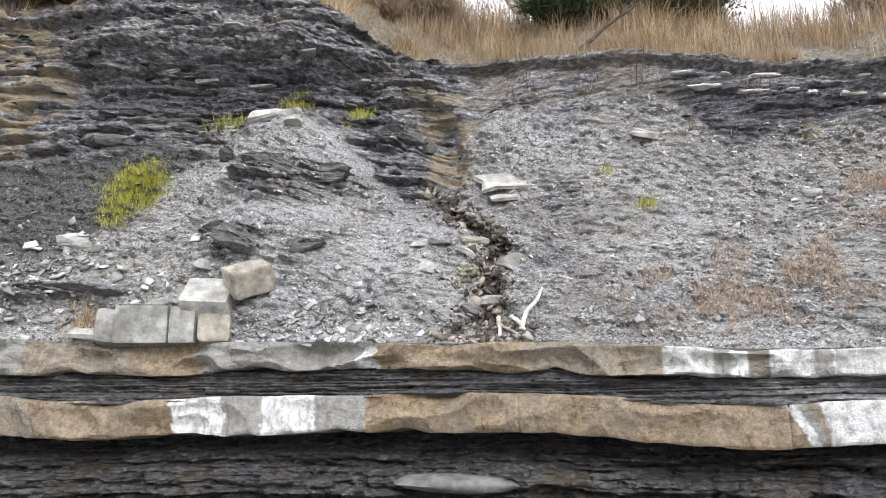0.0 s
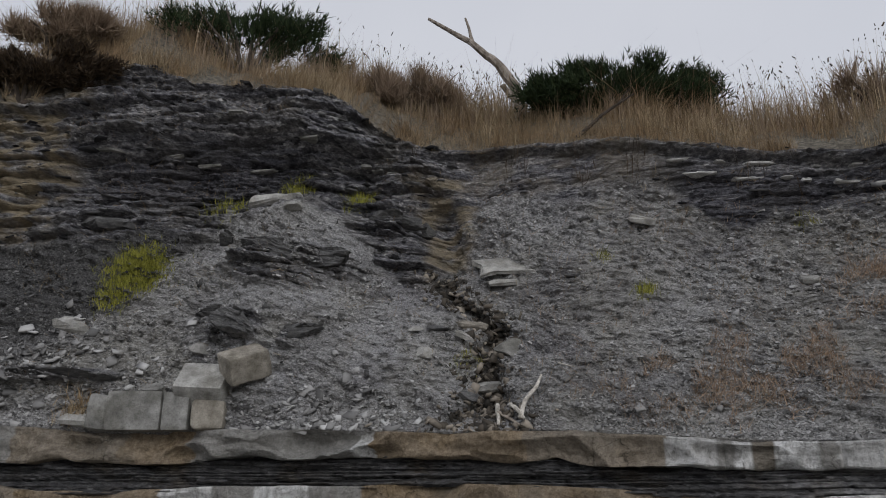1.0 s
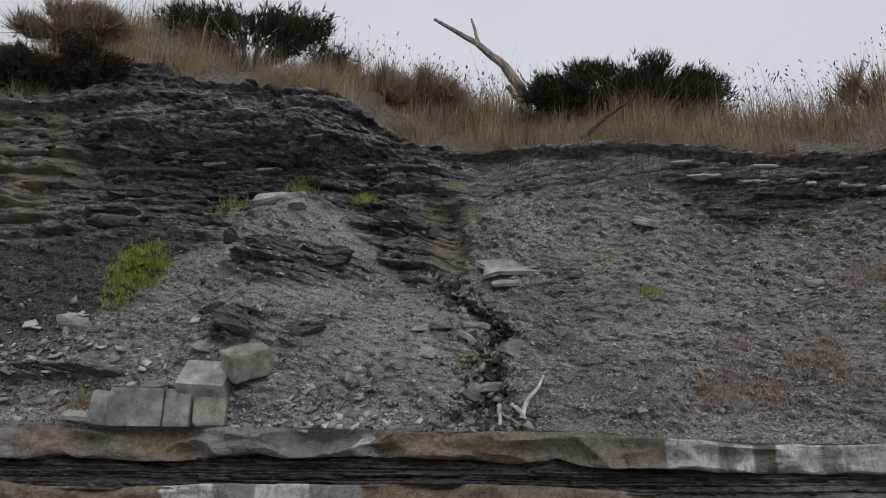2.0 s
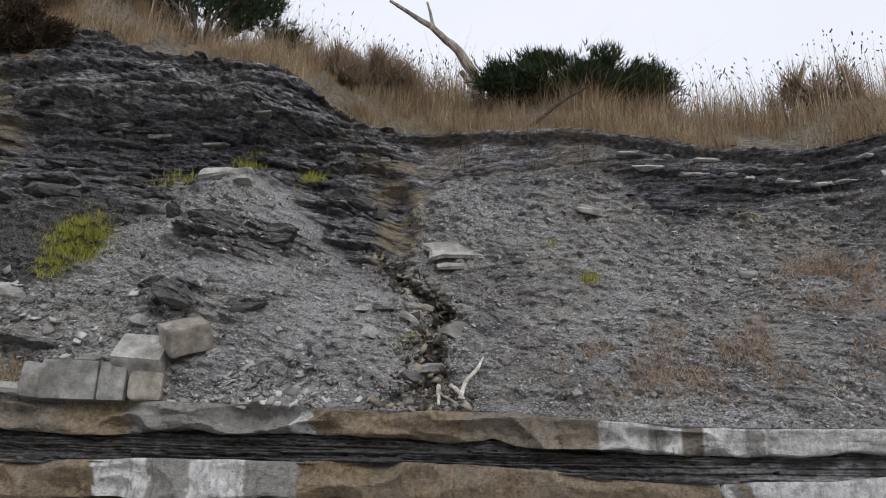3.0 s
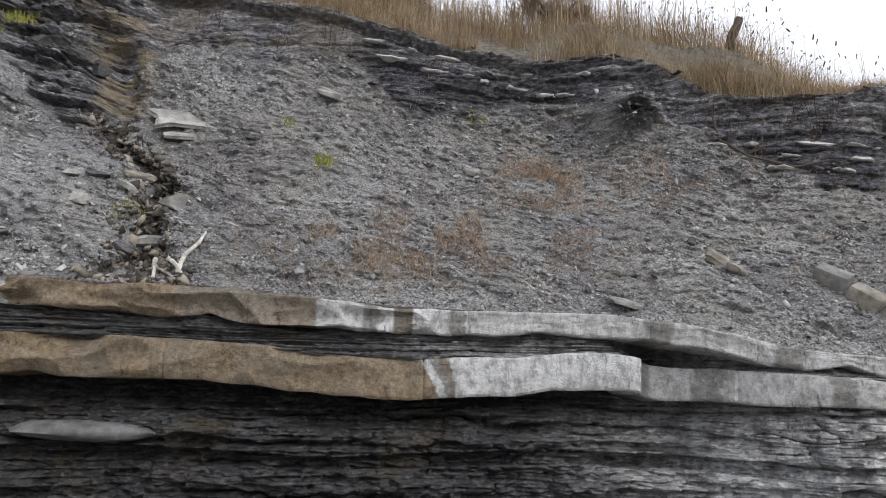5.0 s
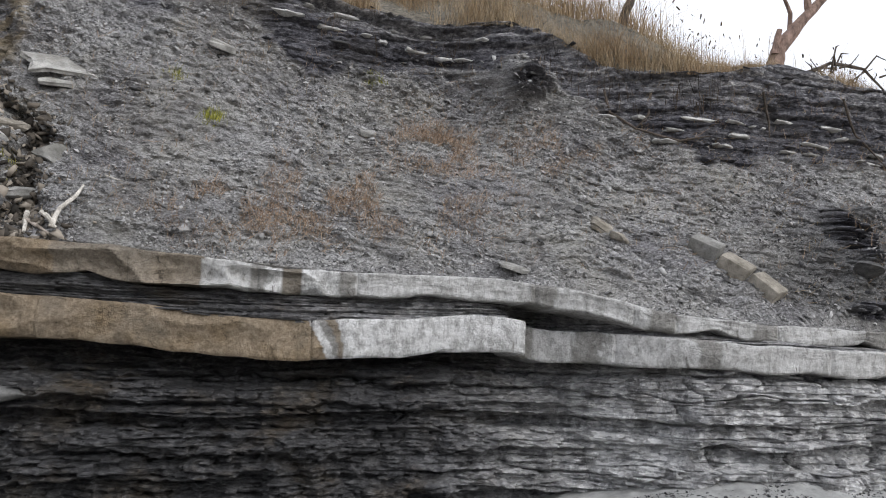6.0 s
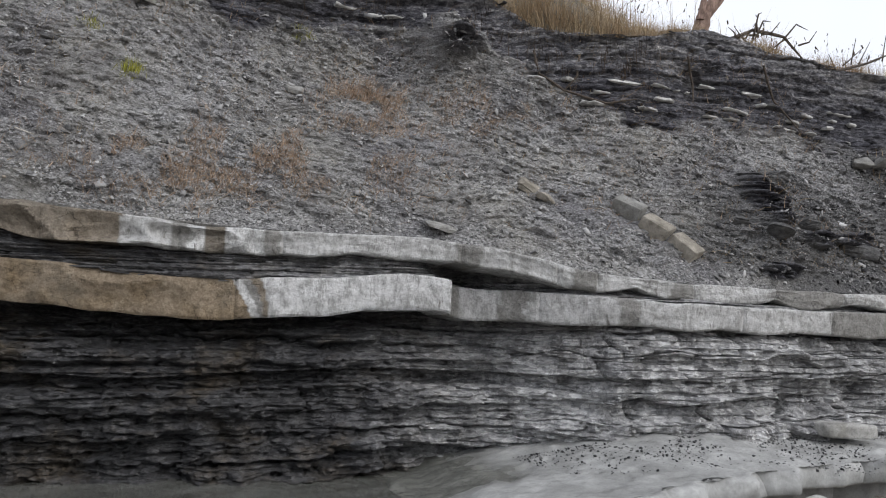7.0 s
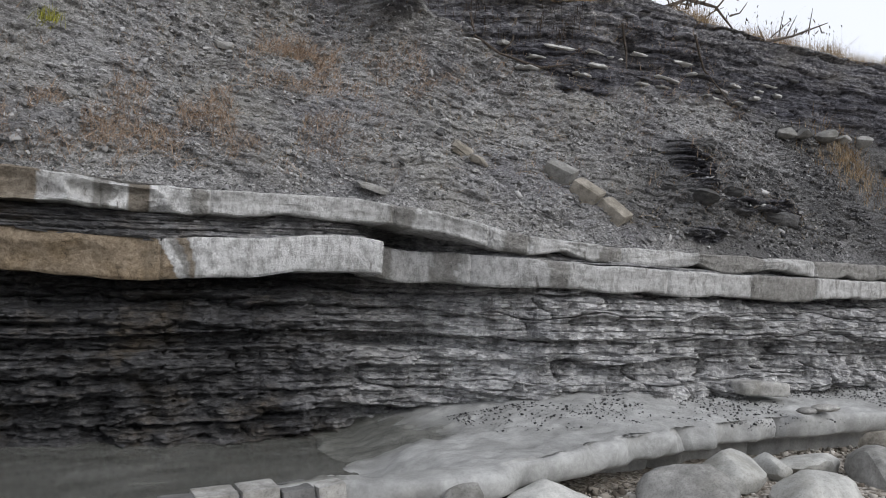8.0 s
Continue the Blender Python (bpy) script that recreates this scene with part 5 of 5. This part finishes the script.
for u, z in ((12.7, 4.1), (13.15, 4.12), (13.7, 4.15), (14.3, 4.18), (14.9, 4.2), (15.4, 3.7)):
    rock("stone_block", "pale worn block of a broken bed in the slope", lying(u, z, 0.12), (0.24, 0.2, 0.13), (0, 2, 0), int(u * 40), GREY_ROCK, 8, 0.0, "blocks of the broken bed", "stone block")

# driftwood
bm = tube_bm(bmesh.new(), [lying(0.93, 2.72, 0.05), lying(0.99, 2.95, 0.1), lying(1.1, 3.12, 0.1), lying(1.14, 3.3, 0.07)], [0.032, 0.026, 0.024, 0.013], 8, 3)
me = part("driftwood", bm, DRIFT, None)
tagged(me, "bleached crooked driftwood branch standing in the gully mouth", "driftwood", "driftwood in the gully")
for pts, rad, seed in (([(0.55, 2.95), (0.62, 2.8), (0.66, 2.65)], 0.045, 5), ([(0.62, 2.82), (0.8, 2.72), (0.95, 2.62)], 0.03, 6), ([(0.8, 2.9), (0.92, 2.8), (0.98, 2.72)], 0.04, 7), ([(1.35, 3.45), (1.55, 3.38)], 0.015, 8)):
    bm = tube_bm(bmesh.new(), [lying(u, z, 0.05) for u, z in pts], [0.7 * rad] * (len(pts) - 1) + [rad * 0.4], 7, seed)
    tagged(part("driftwood", bm, DRIFT if seed != 6 else BARK, None), "short stump of driftwood lodged in the gully mouth", "driftwood", "driftwood in the gully")

# crags
for label, u, z, w, h, tilt, seed in (
        ("large dark outcrop of layered shale in the spur", -2.75, 5.22, 0.62, 0.2, 14, 1),
        ("dark layered outcrop beside the larger one", -1.95, 5.12, 0.5, 0.17, 10, 2),
        ("small dark outcrop above the blocks", -3.25, 4.22, 0.34, 0.15, -12, 3),
        ("dark outcrop of bent shale above the ochre block", -2.75, 4.0, 0.36, 0.16, 18, 4),
        ("dark broken outcrop on the spur's flank", -2.1, 3.95, 0.34, 0.14, -18, 5),
        ("small dark outcrop under the capping slab", -3.55, 5.45, 0.22, 0.1, -20, 6),
        ("low dark ledge of shale under pale flakes", -5.3, 3.36, 0.85, 0.07, 2, 7),
        ("dark outcrop of layered shale above the ledge", 10.25, 3.4, 0.42, 0.34, 12, 8),
        ("dark blocky outcrop in the upper shale", -1.25, 6.0, 0.5, 0.14, 6, 9),
        ("low dark outcrop near the slope's foot", 9.6, 2.75, 0.35, 0.12, 15, 11),
        ("dark outcrop at the foot of the slope", 11.0, 2.55, 0.4, 0.14, 12, 12)):
    crag(label, u, z, w, h, tilt, seed)

# green tufts
tuft("grass_tuft", "yellow-green cushion of grass on dark debris", -4.72, 4.95, 0.2, 0.15, 5200, 1, GREEN)
tuft("grass_tuft", "trailing yellow-green grass below the cushion", -4.95, 4.5, 0.12, 0.15, 700, 2, GREEN)
tuft("grass_tuft", "small fresh green tuft on the fan", 2.4, 4.45, 0.07, 0.2, 160, 3, GREEN)
tuft("grass_tuft", "yellow-green tuft above the capping slab", -2.94, 6.65, 0.12, 0.2, 260, 4, GREEN)
tuft("grass_tuft", "yellow-green tuft on the shale", -1.95, 6.45, 0.12, 0.2, 260, 5, GREEN)
tuft("grass_tuft", "dry yellow tuft beside the block row", -4.85, 2.85, 0.12, 0.25, 320, 6, DRY)
tuft("grass_tuft", "small green tuft high on the fan", 1.9, 5.12, 0.07, 0.12, 90, 7, GREEN)
tuft("grass_tuft", "olive grass along the spur's edge", -3.75, 6.1, 0.16, 0.2, 260, 8, GREEN)
tuft("grass_tuft", "small green tuft under the dark band", 4.5, 5.55, 0.08, 0.12, 90, 9, GREEN)
tuft("grass_tuft", "green moss tuft in the wet gully", 0.1, 3.6, 0.1, 0.1, 160, 10, GREEN)
tuft("grass_tuft", "yellow dry tussock below broken blocks", 14.1, 3.65, 0.4, 0.3, 900, 11, DRY)

# shrubs on the top
bush("gorse_bush", "dark green spiky gorse bush on the cliff top", tuple(bank(np.array(2.15), np.array(1.5))), (1.85, 0.9, 0.95), 7, GORSE, 11000, 0.17, 9, 0.6, 0.04, 90)
bush("gorse_bush", "dark ragged gorse bush with open gaps", tuple(bank(np.array(-4.55), np.array(1.3))), (1.95, 0.7, 1.7), 2, GORSE, 2400, 0.19, 13, 0.45, 0.042, 26)
bush("bramble_thicket", "dark brown bramble thicket at the cliff edge", tuple(bank(np.array(-7.5), np.array(0.1))), (1.7, 0.6, 0.85), 3, SCRUB, 9000, 0.15, 14, 0.25, 0.05)
bush("bramble_thicket", "brown leafless thicket on the bank", tuple(bank(np.array(-7.7), np.array(0.9))), (1.0, 0.6, 0.5), 4, RUSSET, 1300, 0.42, 6, 0.85, 0.016)
bush("russet_shrub", "russet leafless shrub among dry grass", tuple(bank(np.array(-1.7), np.array(1.1))), (1.1, 0.5, 0.5), 5, RUSSET, 1700, 0.42, 6, 0.95, 0.014)
bush("russet_shrub", "thin bare shrub on the crest", tuple(bank(np.array(5.9), np.array(1.6))), (0.8, 0.5, 0.6), 6, RUSSET, 260, 0.4, 8, 0.9, 0.014)

# dead wood on the top
def dead_tree(name, label, limbs, material, sides=8):
    root = tagged(new(name), label, "dead tree")
    for i, (pts, rad) in enumerate(limbs):
        part("trunk" if i == 0 else "branch", tube_bm(bmesh.new(), pts, rad, sides, 30 + i), material, root)
    return root


T0 = [seat(0.5, 3.3, 8.2), seat(0.36, 3.3, 9.25), seat(-0.04, 3.3, 9.88), seat(-0.46, 3.3, 10.3), seat(-1.28, 3.3, 10.88)]
dead_tree("dead_tree", "bare pale leaning dead trunk on the cliff top", [(T0, [0.12, 0.11, 0.08, 0.06, 0.03]), ([seat(-0.4, 3.3, 10.25), seat(-0.47, 3.3, 10.55), seat(-0.55, 3.3, 10.85)], [0.04, 0.03, 0.02]), ([seat(0.42, 3.3, 8.9), seat(0.15, 3.25, 9.25)], [0.07, 0.05])], BARK)
dead_tree("dead_tree", "reddish-grey forked dead trunk at the cliff edge", [([seat(10.1, 2.6, 6.0), seat(10.35, 2.6, 6.5), seat(10.75, 2.6, 7.0), seat(11.35, 2.6, 7.65)], [0.14, 0.12, 0.1, 0.07]), ([seat(10.25, 2.55, 6.4), seat(10.36, 2.55, 6.85)], [0.07, 0.045]), ([seat(10.6, 2.6, 6.8), seat(10.62, 2.6, 7.2), seat(10.45, 2.6, 7.6)], [0.045, 0.035, 0.02]), ([seat(11.0, 2.6, 7.25), seat(10.98, 2.6, 7.8)], [0.07, 0.05])], RED_BARK)
limbs = [([seat(10.7, 2.4, 6.1), seat(11.2, 2.4, 6.35), seat(11.8, 2.3, 6.3), seat(12.2, 2.3, 6.0)], [0.035, 0.03, 0.025, 0.015])]
rng = random.Random(4)
for k in range(16):
    u0, z0 = rng.uniform(10.7, 12.3), rng.uniform(5.95, 6.3)
    u1, z1 = u0 + rng.uniform(-0.5, 0.6), z0 + rng.uniform(-0.25, 0.45)
    limbs.append(([seat(u0, 2.35, z0), seat((u0 + u1) / 2, 2.3, (z0 + z1) / 2 + rng.uniform(-0.15, 0.2)), seat(u1, 2.3, z1)], [0.018, 0.013, 0.005]))
dead_tree("fallen_branches", "tangled dark fallen branches on the cliff edge", limbs, TWIG, 6)
limbs = [([seat(12.6, 2.1, 5.75), seat(13.4, 2.0, 6.0), seat(14.4, 2.0, 6.45)], [0.03, 0.022, 0.008])]
for k in range(9):
    u0 = 12.7 + 0.2 * k
    limbs.append(([seat(u0, 2.05, 5.85 + 0.05 * k), seat(u0 + rng.uniform(-0.2, 0.5), 2.0, 6.0 + 0.05 * k + rng.uniform(-0.1, 0.35))], [0.013, 0.005]))
dead_tree("fallen_branches", "thin grey branches reaching over the edge", limbs, TWIG, 6)
dead_tree("fence_post", "short dark weathered wooden post on the crest", [([seat(7.95, 3.2, 6.5), seat(8.05, 3.2, 7.05), seat(8.2, 3.2, 7.48)], [0.075, 0.075, 0.07])], TWIG)
dead_tree("dead_branch", "dark dead branch leaning from the turf edge", [([seat(1.55, 2.1, 7.4), seat(1.95, 2.1, 7.72), seat(2.45, 2.15, 8.03)], [0.035, 0.028, 0.012]), ([seat(2.2, 2.15, 7.9), seat(2.4, 2.15, 8.15)], [0.015, 0.006])], TWIG, 6)
for pts, seed in (([(7.42, 5.45), (7.5, 5.1), (7.75, 4.8), (8.3, 4.62), (8.7, 4.7)], 1), ([(8.0, 5.4), (7.95, 5.05), (7.8, 4.85)], 2), ([(9.6, 5.5), (9.75, 5.1), (9.7, 4.8)], 3), ([(10.9, 5.5), (11.2, 5.0), (11.6, 4.5)], 4)):
    bm = tube_bm(bmesh.new(), [lying(u, z, 0.06) for u, z in pts], [0.02] * (len(pts) - 1) + [0.008], 6, seed)
    tagged(part("hanging_root", bm, TWIG, None), "dark bare root trailing down the shale", "root", "roots on the cliff")

# boulders before the platform
for x, y, z, size, turn, seed, m, label in (
        (4.62, 4.22, -0.24, (0.2, 0.2, 0.19), (0, 0, 20), 71, GREY_ROCK, "squared greenish boulder against the platform's edge"),
        (5.3, 3.98, -0.33, (0.6, 0.42, 0.27), (0, 3, 10), 72, BOULDER, "broad flat pale boulder on the shingle"),
        (6.75, 3.62, -0.4, (0.68, 0.45, 0.32), (5, 0, -20), 73, GREY_ROCK, "large grey boulder with broken facets"),
        (7.62, 3.8, -0.32, (0.52, 0.36, 0.3), (0, -5, 15), 74, BOULDER, "big rounded pale boulder"),
        (8.35, 3.75, -0.38, (0.3, 0.24, 0.2), (0, 0, 40), 75, BOULDER, "rounded pale boulder between larger ones"),
        (7.65, 3.0, -0.38, (0.55, 0.42, 0.3), (0, 4, -15), 76, BOULDER, "long pale boulder on the beach"),
        (9.15, 3.0, -0.4, (0.62, 0.45, 0.36), (0, 0, 10), 77, GREY_ROCK, "large grey-green boulder with a domed top"),
        (8.95, 3.62, -0.38, (0.52, 0.28, 0.2), (0, 3, -10), 78, BOULDER, "low smooth boulder on the beach"),
        (9.95, 3.25, -0.25, (0.4, 0.3, 0.24), (0, 0, 60), 79, TAN_ROCK, "reddish-brown rounded boulder on the shingle"),
        (6.1, 3.25, -0.45, (0.4, 0.3, 0.18), (0, 0, 0), 80, BOULDER, "low pale boulder at the shingle's edge"),
        (10.6, 2.95, -0.34, (0.4, 0.3, 0.2), (0, 0, 5), 82, BOULDER, "pale boulder further along the beach")):
    rock("boulder", label, (x, y, z - 0.08), (0.9 * size[0], 0.9 * size[1], 0.85 * size[2]), turn, seed, m, 9, 0.3, "boulders on the beach", "boulder", 0.62)
block("boulder", "flat loaf-shaped pale stone lying on the platform", (9.8, 4.68, 0.09), (0.66, 0.36, 0.18), (0, 2, -25), 83, PALE_ROCK, 0.07, "stones on the platform")
rock("boulder", "small flat stone on the platform", (9.5, 3.95, 0.02), (0.14, 0.1, 0.04), (0, 0, 0), 84, GREY_ROCK, 4, 0.8, "stones on the platform", "boulder")
rock("boulder", "small flat stone beside another on the platform", (9.95, 3.95, 0.02), (0.2, 0.12, 0.045), (0, 0, -20), 85, PALE_ROCK, 4, 0.8, "stones on the platform", "boulder")
prng = np.random.default_rng(9)
n = 2600
p = np.stack([prng.uniform(3.5, 11, n), 2.4 + 2.0 * prng.uniform(0, 1, n), np.full(n, -0.535)], -1)
many("shingle_pebbles", chips(prng, n, 0.02, 0.09, 0.7), BOX_F, p, turns(prng, n, 0.4), PEBBLE, "mixed brown and grey pebbles between boulders", "pebbles")
# upright white blocks at the platform's broken edge
for k, (x, w, h) in enumerate(((2.55, 0.2, 0.22), (2.78, 0.24, 0.25), (3.06, 0.28, 0.28), (3.36, 0.26, 0.28), (3.62, 0.22, 0.28), (3.86, 0.2, 0.28))):
    block("edge_block", "lime-whitened upright block at the platform's edge", (x, float(edge_y(x)) + 0.12, -0.5), (w * 1.06, 0.3, h + 0.02 * (k % 2)), (0, 3 - 2 * k, -12), 90 + k, PALE_ROCK if k % 3 != 1 else NODULE, 0.018, "blocks at the platform's edge")
